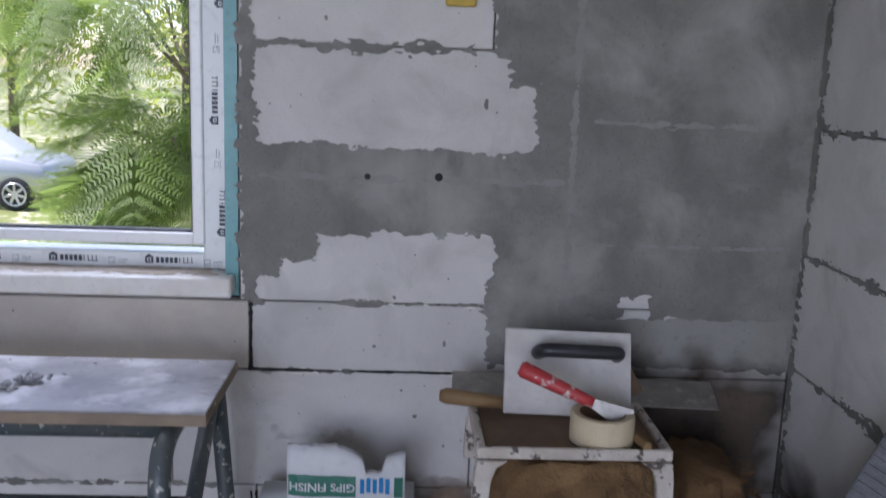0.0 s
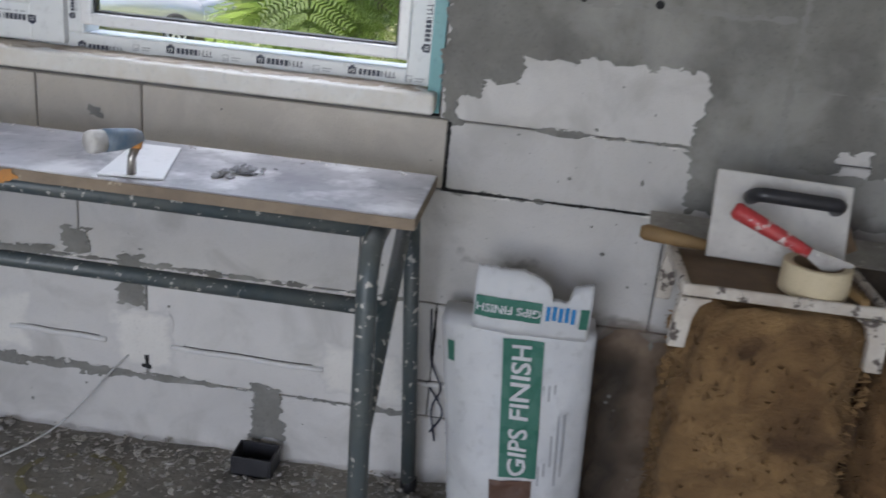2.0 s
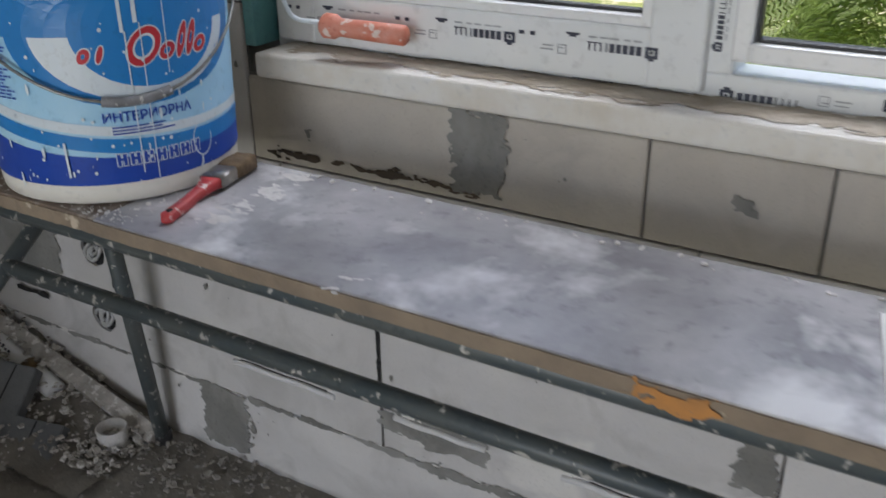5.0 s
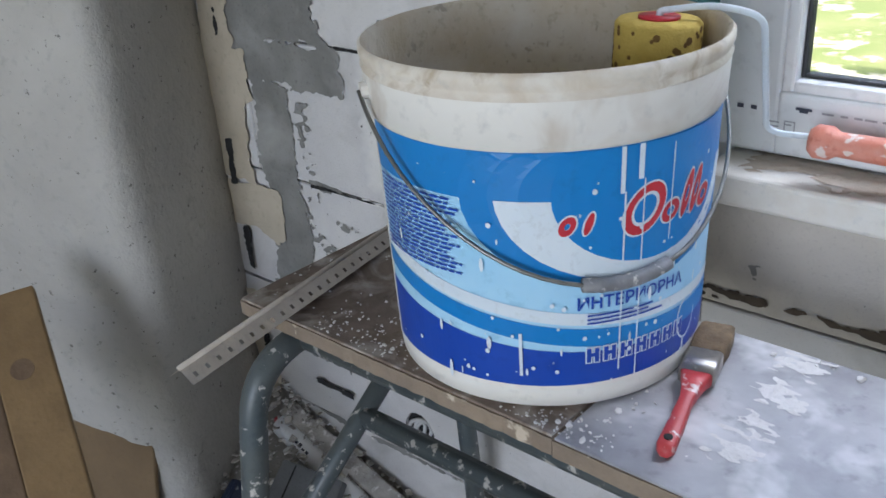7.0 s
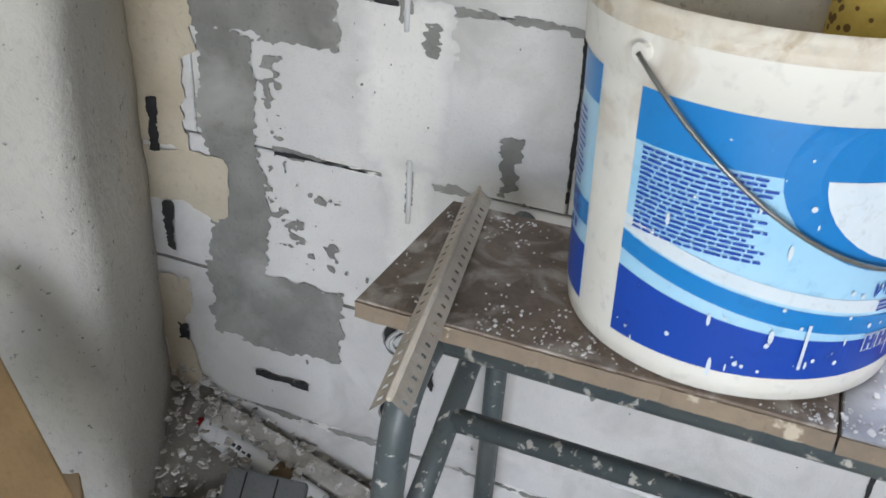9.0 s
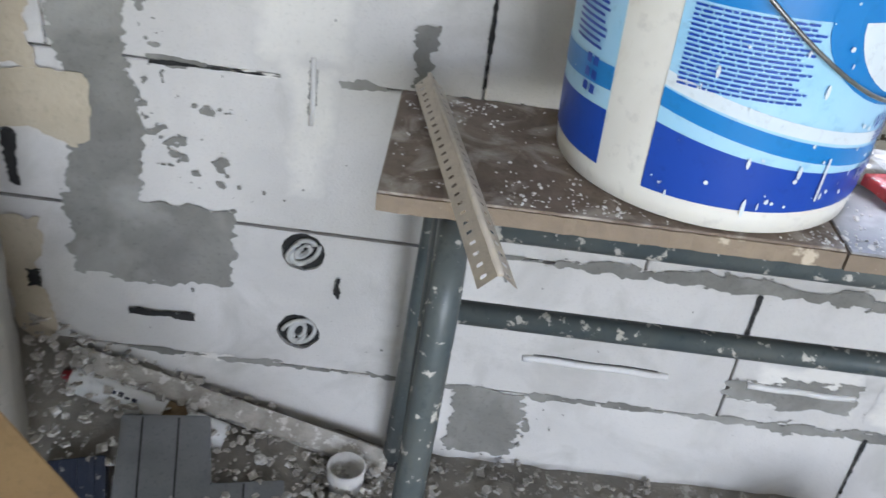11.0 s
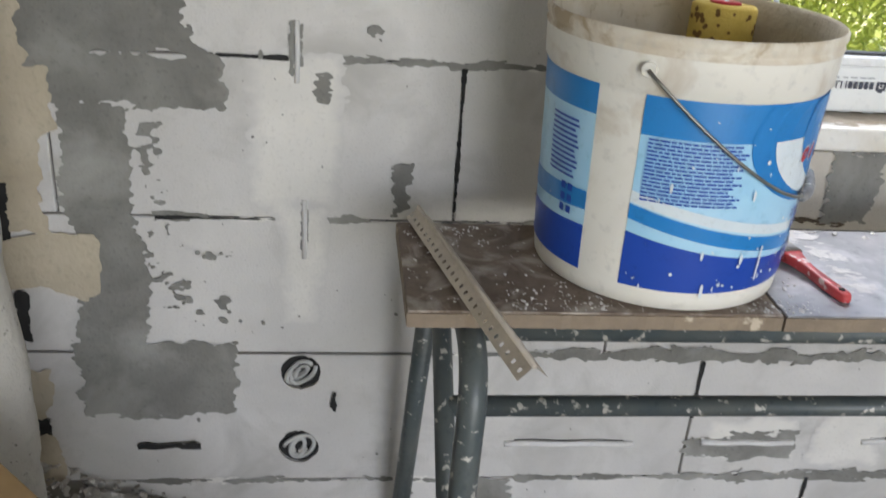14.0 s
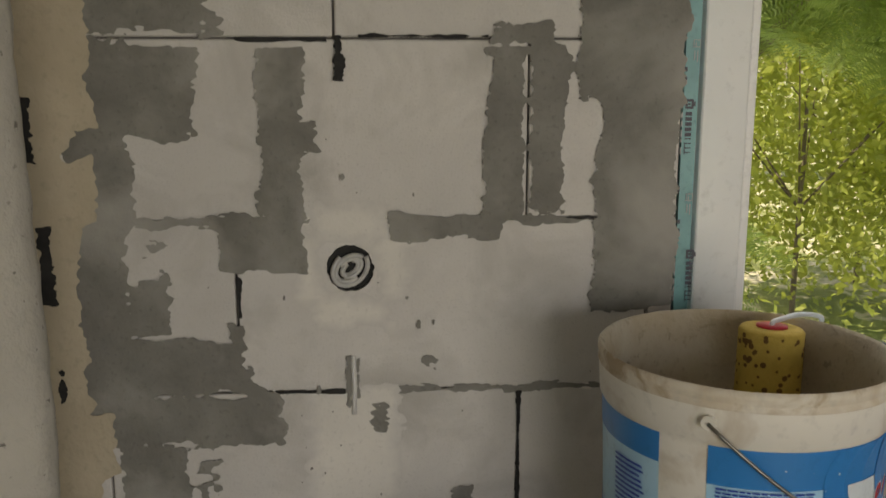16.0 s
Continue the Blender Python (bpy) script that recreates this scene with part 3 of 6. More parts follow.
U0, U1 = -0.224, 0.25
LZ0, LZ1 = 0.028, 0.256
curved_area("label_sheet", lambda u: LZ0, lambda u: LZ1, U0, U1, LIGHT, 0.0006, "pale blue label")
curved_area("label_band", lambda u: LZ0, lambda u: 0.096 + 0.0 * u - 0.035 * math.sin(min(1.57, max(0, (u + 0.224) * 5.2))) , U0, U1, NAVY, 0.0011, "deep blue foot band")
curved_area("label_swoosh", lambda u: 0.112 - 0.052 * math.sin(min(1.57, max(0, (u + 0.224) * 4.2))), lambda u: 0.130 - 0.052 * math.sin(min(1.57, max(0, (u + 0.224) * 4.2))) + 0.02 * max(0, u), U0, U1, BLUE, 0.0013, "blue swoosh")
curved_area("label_swoosh", lambda u: 0.132 - 0.050 * math.sin(min(1.57, max(0, (u + 0.224) * 4.2))) + 0.02 * max(0, u), lambda u: 0.146 - 0.052 * math.sin(min(1.57, max(0, (u + 0.224) * 4.2))) + 0.02 * max(0, u), U0, U1, PALE, 0.0013, "white swoosh")
curved_area("label_band", lambda u: LZ1 - (0.044 if u < -0.09 else 0.03), lambda u: LZ1, U0, U1, BLUE, 0.0012, "blue head band")


def disc_shape(cx, cy, rx, ry, n=40, a0=0.0, a1=2 * math.pi, inner=0.0):
    verts, faces = [], []
    rings = 6
    for i in range(n + 1):
        a = a0 + (a1 - a0) * i / n
        for k in range(rings + 1):
            q = inner + (1 - inner) * k / rings
            verts.append((cx + rx * q * math.cos(a), cy + ry * q * math.sin(a), 0))
    for i in range(n):
        for k in range(rings):
            s = i * (rings + 1) + k
            faces.append((s, s + 1, s + rings + 2, s + rings + 1))
    return verts, faces


def clipped(shape, top):
    verts, faces = shape
    return [(x, min(y, top), z) for x, y, z in verts], faces


laid("label_crescent", clipped(disc_shape(0.058, 0.215, 0.160, 0.090), LZ1 - 0.001), on_bucket(0.0016), BLUE, bucket, "blue ring")
laid("label_crescent", clipped(disc_shape(0.062, 0.216, 0.132, 0.083), LZ1 - 0.043), on_bucket(0.0019), PALE, bucket, "white crescent")
laid("label_disc", clipped(disc_shape(0.074, 0.217, 0.096, 0.070), LZ1 - 0.001), on_bucket(0.0022), BLUE, bucket, "blue disc")


def leaning(shape, lean, foot):
    """A shape tipped forward about its foot line."""
    verts, faces = shape
    return [(x + lean * (y - foot), y, z) for x, y, z in verts], faces


# the red mark: small and tall leaning loops with pale rims
swash = [(-0.010, 0.190, 0.007, 0.009, 0.35), (0.008, 0.191, 0.0035, 0.010, 0.0), (0.058, 0.196, 0.020, 0.023, 0.66),
         (0.089, 0.187, 0.010, 0.010, 0.45), (0.107, 0.197, 0.0055, 0.021, 0.35), (0.121, 0.197, 0.0055, 0.021, 0.35), (0.138, 0.187, 0.010, 0.010, 0.45)]
for cx, cy, rx, ry, hole in swash:
    laid("print", leaning(disc_shape(cx, cy, rx + 0.0016, ry + 0.0016, 24, 0.0, 2 * math.pi, hole * 0.75), 0.30, 0.185), on_bucket(0.0026), PALE, bucket)
for cx, cy, rx, ry, hole in swash:
    laid("print", leaning(disc_shape(cx, cy, rx, ry, 24, 0.0, 2 * math.pi, hole), 0.30, 0.185), on_bucket(0.0030), CRIMSON, bucket, "red brand mark as plain loops")
wv, wf = letters("ИНТЕРИОРНА", 0.0165, True)
laid("print", ([(x + 0.057, y + 0.113, 0) for x, y, z in wv], wf), on_bucket(0.0026), NAVY, bucket, "dark blue lettering")
mark2 = [(0.010 + 0.0165 * k + q, 0.052, 0.0042, 0.015) for k in range(7) for q in (0.0, 0.0075)] + [(0.010 + 0.0165 * k, 0.058, 0.0117, 0.004) for k in range(7)]
laid("print", strips([(x - 0.0012, y - 0.0012, w + 0.0024, h + 0.0024) for x, y, w, h in mark2]), on_bucket(0.0026), PALE, bucket)
laid("print", strips(mark2), on_bucket(0.0030), NAVY, bucket, "dark blue brand mark as plain bars")
laid("print", disc_shape(0.128, 0.066, 0.016, 0.024, 30, 1.0, 6.5, 0.90), on_bucket(0.003), PALE, bucket)
rnd = random.Random(12)
fine_print = []
for k in range(17):
    u, end = -0.214, -0.103 - rnd.uniform(0.0, 0.018)
    while u < end:
        w = min(rnd.uniform(0.004, 0.014), end - u + 0.002)
        fine_print.append((u, 0.2075 - 0.0044 * k, w, 0.0021))
        u += w + 0.0016
laid("print", strips(fine_print), on_bucket(0.0026), NAVY, bucket, "lines of small print")
laid("print", strips([(0.010, 0.100 - 0.004 * k, 0.08 * rnd.uniform(0.7, 1.0), 0.0018) for k in range(3)]), on_bucket(0.0026), NAVY, bucket)
# the back half of the label, past a bare strip
V0, V1 = -0.48, -0.280
curved_area("label_sheet", lambda u: LZ0, lambda u: LZ1, V0, V1, LIGHT, 0.0006, "pale blue label")
curved_area("label_band", lambda u: LZ0, lambda u: 0.085 + 0.05 * (u - V1), V0, V1, NAVY, 0.0011)
curved_area("label_swoosh", lambda u: 0.105 + 0.08 * (u - V1), lambda u: 0.128 + 0.05 * (u - V1), V0, V1, BLUE, 0.0013)
curved_area("label_band", lambda u: LZ1 - 0.035, lambda u: LZ1, V0, V1, BLUE, 0.0012)
laid("print", strips([(-0.352, 0.205 - 0.0062 * k, 0.055 * rnd.uniform(0.8, 1.0), 0.0028) for k in range(12)]), on_bucket(0.0026), NAVY, bucket)
laid("print", strips([(-0.322 + 0.012 * (k % 2), 0.092 + 0.014 * (k // 2), 0.008, 0.009) for k in range(6)]), on_bucket(0.0026), NAVY, bucket)
# drips of dried plaster
for k in range(80):
    u, v = rnd.uniform(-0.22, 0.16), 0.03 + 0.2 * rnd.random() ** 1.5
    s = rnd.uniform(0.0006, 0.0024)
    long = rnd.random() < 0.3
    laid("drip", disc_shape(u, v, s, s * (rnd.uniform(2, 5) if long else 1.1), 10), on_bucket(0.0034), PALE, bucket)
for u, z0, z1, w in ((0.036, 0.215, 0.256, 0.004), (0.052, 0.225, 0.256, 0.005), (0.040, 0.04, 0.216, 0.0016), (0.058, 0.03, 0.225, 0.0014), (-0.052, 0.040, 0.085, 0.003), (0.088, 0.16, 0.25, 0.0014)):
    laid("drip", strips([(u, z0, w, z1 - z0)]), on_bucket(0.0036), PALE, bucket, "white drip")
A0 = math.atan2(1.348 - 1.5, -1.506 + 1.408)
p_a = BC + Vector((0.1735 * math.cos(A0), 0.1735 * math.sin(A0), 0.284))
p_b = BC + Vector((0.1735 * math.cos(A0 + math.pi), 0.1735 * math.sin(A0 + math.pi), 0.284))
loop = []
fw = Vector((math.sin(A0) * -1, math.cos(A0), 0))
fw = fw if fw.dot(Vector((0.6, -0.8, 0))) > 0 else -fw
for k in range(33):
    a = math.pi * k / 32
    z = 0.284 - 0.150 * math.sin(a)
    base = BC + Vector((0, 0, z))
    r = 0.1785 - 0.008 * math.sin(a)
    loop.append(base + Vector((math.cos(A0), math.sin(A0), 0)) * r * math.cos(a) + fw * r * math.sin(a))
part("handle", tube(bmesh.new(), loop, 0.0021, 8), WIRE, bucket, "hanging wire handle", True)
part("grip", tube(bmesh.new(), loop[14:20], 0.0065, 10), GRIP, bucket, "worn plastic grip", True)
for p in (p_a, p_b):
    d = (p - BC)
    d.z = 0
    d.normalize()
    part("handle_lug", tube(bmesh.new(), [p - d * 0.008, p + d * 0.004], 0.008, 12), WHITE_PLASTIC, bucket)
# ---- outdoors ----
GRASS = material("sunlit_grass", (0.16, 0.20, 0.05), (0.24, 0.25, 0.09), 0.9, 1.5, 0.8, 25.0, spots=(0.50, 0.46, 0.32), spot_scale=2.2, spot_cut=0.52)


def leaf_material(name, a, b):
    m = material(name, a, b, 0.55, 2.5, 0.0, 30.0)
    p = m.node_tree.nodes["Principled BSDF"]
    t = m.node_tree.nodes.new("ShaderNodeBsdfTranslucent")
    t.inputs["Color"].default_value = (*[min(1, v * 2.2) for v in b], 1)
    mixer = m.node_tree.nodes.new("ShaderNodeMixShader")
    mixer.inputs["Fac"].default_value = 0.45
    out = m.node_tree.nodes["Material Output"]
    m.node_tree.links.new(p.outputs["BSDF"], mixer.inputs[1])
    m.node_tree.links.new(t.outputs["BSDF"], mixer.inputs[2])
    m.node_tree.links.new(mixer.outputs["Shader"], out.inputs["Surface"])
    return m


LEAF = leaf_material("feathery_leaf", (0.06, 0.10, 0.02), (0.15, 0.21, 0.05))
LEAF_FAR = leaf_material("shrub_leaf", (0.17, 0.21, 0.035), (0.31, 0.34, 0.085))
BARK = material("grey_bark", (0.13, 0.10, 0.075), (0.20, 0.165, 0.13), 0.9, 14.0, 0.8, 60.0)
GZ = -1.5
gb = bmesh.new()
bmesh.ops.create_grid(gb, x_segments=4, y_segments=4, size=300, matrix=Matrix.Translation((0, 0, GZ)))
tagged(part("ground", gb, GRASS), "sunlit dry grass outside the house", "ground", kind="structure")


tagged(part("plinth", quick((-2.9, SY - 0.25, GZ - 0.05), (1.44, WY + 0.26, -0.152)), CEIL), "grey concrete plinth under the room", "plinth", kind="structure")


def frond_arrays(rng, length):
    """One feathery compound leaf along +x, drooping: leaflet quads in pairs on pinnae."""
    quads = []
    pairs = 9
    for i in range(pairs):
        t = (i + 1.0) / pairs
        base = np.array((length * t, 0, -0.22 * length * t * t))
        pl = length * 0.42 * math.sin(math.pi * (0.18 + 0.72 * t)) 
        for side in (-1, 1):
            d = np.array((0.55, side * 0.83, -0.18 + rng.uniform(-0.1, 0.1)))
            d /= np.linalg.norm(d)
            for k in range(11):
                s = (k + 0.6) / 11
                c = base + d * pl * s + np.array((0, 0, -0.10 * pl * s * s))
                w = pl * 0.125 * (1 - 0.5 * s)
                along = np.array((d[1] * -side, d[0] * side, 0)) * side
                for q in (-1, 1):
                    tip = c + q * along * w * 1.5 + d * w * 0.9
                    quads.append((c, c + d * w * 0.55, tip + d * w * 0.2, tip - d * w * 0.15))
    return np.array(quads)


def crown(rng, count, centre, spread, length, droop):
    """Many fronds whose bases are scattered through a lumpy crown."""
    frond = [frond_arrays(rng, 1.0) for _ in range(3)]
    out = []
    for _ in range(count):
        while True:
            p = rng.uniform(-1, 1, 3)
            if 0.15 < np.linalg.norm(p) < 1:
                break
        p = p * np.array(spread)
        yaw = math.atan2(p[1], p[0]) + rng.uniform(-0.9, 0.9)
        pitch, roll = rng.uniform(-0.2, 0.7) * droop, rng.uniform(-0.7, 0.7)
        m = np.array((Matrix.Rotation(yaw, 3, "Z") @ Matrix.Rotation(pitch, 3, "Y") @ Matrix.Rotation(roll, 3, "X")))
        q = frond[rng.integers(3)] * length * rng.uniform(0.7, 1.25)
        out.append(q @ m.T + p + np.array(centre))
    return np.concatenate(out)


def leaf_mesh(name, quads, mat, parent):
    n = len(quads)
    me = bpy.data.meshes.new(name)
    origin = np.array(ORIGIN[parent.name])
    me.from_pydata((quads.reshape(-1, 3) - origin).tolist(), [], np.arange(4 * n).reshape(-1, 4).tolist())
    me.materials.append(mat)
    ob = new(name, me)
    ob.parent = parent
    return ob


def tree(base, height, crowns, count, length, seed, label, mat, droop=1.0):
    rng = np.random.default_rng(seed)
    tr = thing("tree", base, label, "tree")
    b = bmesh.new()
    fork = Vector(base) + Vector((0.1, 0.0, height * 0.4))
    tube(b, [Vector(base), Vector(base) + Vector((0.05, 0.05, height * 0.2)), fork], 0.1, 10, radii=[0.13, 0.10, 0.085])
    for c, s in crowns:
        c = Vector(c)
        mid = (fork + c) / 2 + Vector((0, 0, 0.15))
        tube(b, [fork, mid, c], 0.05, 8, radii=[0.07, 0.045, 0.02])
        for _ in range(9):
            e = c + Vector([rng.uniform(-0.8, 0.8) * v for v in s])
            m2 = c.lerp(e, 0.5) + Vector((0, 0, 0.08))
            tube(b, [mid.lerp(c, rng.uniform(0.3, 1)), m2, e], 0.01, 6, radii=[0.018, 0.011, 0.004])
    part("trunk", b, BARK, tr, "branching grey trunk", True)
    for c, s in crowns:
        leaf_mesh("crown", crown(rng, count, c, s, length, droop), mat, tr)
    return tr


tree((-0.2, 6.4, GZ), 5.0, [((-0.76, 4.7, 0.72), (0.38, 0.5, 0.48)), ((-1.15, 5.2, 1.9), (1.0, 0.9, 0.8)), ((0.75, 5.6, 2.0), (0.6, 0.6, 0.35))], 115, 0.50, 3, "feathery green silk tree close outside the window", LEAF, 1.4)
tree((-6.6, 10.4, GZ), 5.0, [((-4.4, 8.8, 2.2), (1.3, 0.9, 1.0)), ((-5.4, 9.6, 3.2), (1.6, 1.0, 1.2)), ((-3.0, 9.6, 3.0), (1.3, 1.0, 1.1))], 80, 0.6, 5, "feathery green tree in sunlight", LEAF, 1.2)
tree((5.2, 8.8, GZ), 5.0, [((2.5, 7.8, 2.0), (0.8, 0.6, 0.4)), ((3.4, 8.6, 2.7), (0.9, 0.7, 0.5))], 30, 0.5, 8, "feathery green tree with drooping leaves", LEAF, 1.2)


def shrub(base, size, count, seed, leaf=1.0, mat=None):
    """A bushy far tree: trunk and thousands of small leaves in uneven clumps."""
    rng = np.random.default_rng(seed)
    tr = thing("tree", base, "broad leafy tree in the bright distance", "tree", "far trees")
    b = bmesh.new()
    tube(b, [base, (base[0], base[1], base[2] + size * 0.6)], 0.1, 8, radii=[0.14 * leaf * leaf, 0.08 * leaf * leaf])
    for k in range(6):
        a = k * 1.05
        tube(b, [(base[0], base[1], base[2] + size * 0.3), (base[0] + size * 0.35 * math.cos(a), base[1] + size * 0.35 * math.sin(a), base[2] + size * 0.7)], 0.05, 6, radii=[0.06 * leaf * leaf, 0.02 * leaf * leaf])
    part("trunk", b, BARK, tr)
    clumps = rng.uniform(-1, 1, (26, 3)) * np.array((size * 0.5, size * 0.35, size * 0.42)) + np.array((base[0], base[1], base[2] + size * 0.62))
    which = rng.integers(0, 26, count)
    c = clumps[which] + rng.normal(0, 0.13 * size, (count, 3)) * np.array((1, 1, 0.8))
    u = rng.normal(0, 1, (count, 3))
    u /= np.linalg.norm(u, axis=1)[:, None]
    w = np.cross(u, rng.normal(0, 1, (count, 3)))
    w /= np.linalg.norm(w, axis=1)[:, None]
    s = rng.uniform(0.07, 0.15, (count, 1)) * leaf
    quads = np.stack((c - u * s, c + w * s * 0.5, c + u * s, c - w * s * 0.5), 1)
    leaf_mesh("crown", quads, mat or LEAF_FAR, tr)


for k, (x, y, s) in enumerate(((-15, 24, 8), (-10.5, 26, 9), (-5.5, 25, 8), (-1.5, 27, 9), (3, 25, 4.6), (8, 26, 5.0), (13, 25, 4.6), (-20, 26, 9), (-27, 24, 9))):
    shrub((x, y, GZ), s, 4200, 30 + k)

shrub((2.9, 10.4, GZ), 4.6, 26000, 51, 0.5)
shrub((4.8, 12.5, GZ), 4.8, 20000, 52, 0.55)

# parked car beyond the trees
CARPAINT = material("pale_car_paint", (0.62, 0.63, 0.65), (0.58, 0.59, 0.61), 0.25, 2.0, 0.0, metal=0.3)
TYRE = material("tyre_rubber", (0.018, 0.018, 0.02), (0.03, 0.03, 0.03), 0.8, 20.0, 0.2)
RIM = material("silver_rim", (0.55, 0.56, 0.58), (0.48, 0.49, 0.5), 0.3, 9.0, 0.0, metal=0.7)
DARKGLASS = material("dark_car_glass", (0.02, 0.025, 0.03), (0.03, 0.035, 0.04), 0.05, 3.0, 0.0)
CARX, CARY = -8.23, 17.6
car = thing("car", (CARX, CARY, GZ), "pale silver car parked on the grass behind trees", "car")
b = bmesh.new()
side = [(-2.1, 0.35), (-2.1, 0.75), (-1.9, 0.95), (-1.2, 1.0), (-0.7, 1.42), (0.75, 1.45), (1.35, 1.0), (2.0, 0.9), (2.12, 0.7), (2.12, 0.35)]
l_ = [b.verts.new((CARX + x, CARY - (0.82 if z < 1.1 else 0.68), GZ + z)) for x, z in side]
r_ = [b.verts.new((CARX + x, CARY + (0.82 if z < 1.1 else 0.68), GZ + z)) for x, z in side]
b.faces.new(l_)
b.faces.new(r_[::-1])
for k in range(len(side)):
    b.faces.new((l_[k], r_[k], r_[(k + 1) % len(side)], l_[(k + 1) % len(side)]))
bmesh.ops.recalc_face_normals(b, faces=b.faces)
bmesh.ops.bevel(b, geom=b.edges[:], offset=0.05, segments=3, affect="EDGES")
part("body", b, CARPAINT, car, smooth=True)
for x0, x1 in ((-0.95, -0.05), (0.05, 0.95)):
    b = bmesh.new()
    vs = [b.verts.new(p) for p in ((CARX + x0, CARY - 0.84, GZ + 1.02), (CARX + x1, CARY - 0.84, GZ + 1.02), (CARX + x1 * 0.78, CARY - 0.72, GZ + 1.36), (CARX + x0 * 0.72, CARY - 0.72, GZ + 1.36))]
    b.faces.new(vs)
    part("side_window", b, DARKGLASS, car)
for dx in (-1.25, 1.55):
    for dy in (-0.80, 0.72):
        b = bmesh.new()
        c = Vector((CARX + dx, CARY + dy, GZ + 0.31))
        tube(b, [c + Vector((0, -0.06, 0)), c + Vector((0, -0.05, 0)), c + Vector((0, 0.1, 0)), c + Vector((0, 0.12, 0))], 0.31, 28, radii=[0.27, 0.31, 0.31, 0.27])
        wheel = part("wheel", b, TYRE, car, "black tyre", True)
        b = bmesh.new()
        tube(b, [c + Vector((0, -0.067, 0)), c + Vector((0, -0.062, 0))], 0.06, 16)
        for k in range(7):
            a = 2 * math.pi * k / 7
            box(b, (-0.025, -0.068, 0.03), (0.025, -0.062, 0.20), 0.004, Matrix.Translation(c) @ Matrix.Rotation(a, 4, "Y"))
        lathe_pts = [c + Vector((0.205 * math.cos(q), -0.066, 0.205 * math.sin(q))) for q in (2 * math.pi * k / 28 for k in range(29))]
        tube(b, lathe_pts, 0.018, 6)
        part("rim", b, RIM, wheel, "silver spoked rim")
# ---- things on the bench and sill ----
RED = material("worn_red_paint", (0.50, 0.045, 0.05), (0.40, 0.05, 0.05), 0.45, 18.0, 0.1, spots=(0.62, 0.50, 0.47), spot_scale=60.0, spot_cut=0.58)
ORANGE_FOAM = material("plaster_stained_orange_grip", (0.60, 0.16, 0.09), (0.66, 0.34, 0.27), 0.6, 22.0, 0.2, spots=(0.70, 0.58, 0.52), spot_scale=50.0, spot_cut=0.6)
YELLOW = material("yellow_foam", (0.60, 0.44, 0.10), (0.50, 0.35, 0.07), 0.9, 40.0, 0.5)
BROWN_DOT = material("brown_foam_dots", (0.20, 0.11, 0.03), (0.15, 0.08, 0.02), 0.9, 40.0, 0.3)
BRISTLE = material("brown_bristles", (0.10, 0.065, 0.035), (0.22, 0.15, 0.085), 0.8, 60.0, 0.8, 300.0)
TIN = material("dull_metal", (0.42, 0.40, 0.37), (0.30, 0.28, 0.26), 0.35, 30.0, 0.15, metal=0.85, spots=(0.55, 0.52, 0.48), spot_scale=50.0, spot_cut=0.6)
ALU = material("plaster_coated_aluminium", (0.64, 0.57, 0.48), (0.52, 0.46, 0.39), 0.6, 30.0, 0.25, metal=0.1)
DARK_HOLE = material("black_hole", (0.015, 0.015, 0.015), (0.03, 0.03, 0.03), 0.9, 40.0, 0.2)
WOOD = material("raw_wood", (0.27, 0.172, 0.075), (0.20, 0.125, 0.055), 0.7, 14.0, 0.2, 120.0)
OLDWOOD = material("old_brown_wood", (0.20, 0.13, 0.075), (0.13, 0.085, 0.05), 0.8, 16.0, 0.3, 120.0)
PLASTER_BIT = material("dried_plaster", (0.70, 0.68, 0.66), (0.60, 0.58, 0.56), 0.9, 30.0, 0.4, random_tint=0.15)
GREY_BIT = material("grey_plaster_flakes", (0.20, 0.20, 0.21), (0.34, 0.34, 0.35), 0.85, 60.0, 0.4)
BLUE_GRIP = material("blue_grey_wrap", (0.10, 0.17, 0.25), (0.25, 0.27, 0.29), 0.6, 30.0, 0.2)
ORANGE_CAP = material("orange_plastic", (0.62, 0.26, 0.05), (0.55, 0.25, 0.08), 0.5, 30.0, 0.1)
BW = BENCH_Z


def turned(points_radii, name, mat, parent, label="", seg=16):
    pts = [p for p, r in points_radii]
    return part(name, tube(bmesh.new(), pts, 0.01, seg, radii=[r for p, r in points_radii]), mat, parent, label, True)


# roller hooked over the bucket's rim, its grip on the sill
roller = thing("paint_roller", (-1.30, 1.59, BW + 0.25), "mini paint roller with dotted yellow sleeve hung in the bucket", "paint roller")
c0, c1 = Vector((-1.338, 1.584, BW + 0.215)), Vector((-1.335, 1.588, BW + 0.318))
ax = (c1 - c0).normalized()
turned([(c0, 0.038), (c0 + ax * 0.004, 0.0415), (c1 - ax * 0.004, 0.0415), (c1, 0.038)], "sleeve", YELLOW, roller, "yellow foam sleeve", 28)
rnd = random.Random(4)
side1 = ax.cross(Vector((1, 0, 0))).normalized()
side2 = ax.cross(side1).normalized()
dots = bmesh.new()
for k in range(150):
    a, h = rnd.uniform(0, 6.283), rnd.uniform(0.006, 0.098)
    n_ = side1 * math.cos(a) + side2 * math.sin(a)
    t_ = ax.cross(n_)
    ctr = c0 + ax * h + n_ * 0.0418
    rr = rnd.uniform(0.0018, 0.0042)
    dots.faces.new([dots.verts.new(ctr + (t_ * math.cos(q) + ax * math.sin(q)) * rr) for q in (2 * math.pi * j / 8 for j in range(8))])
part("foam_dots", dots, BROWN_DOT, roller, "brown dots")
turned([(c1 + ax * 0.0005, 0.020), (c1 + ax * 0.003, 0.020)], "end_cap", CRIMSON, roller, "red end label")
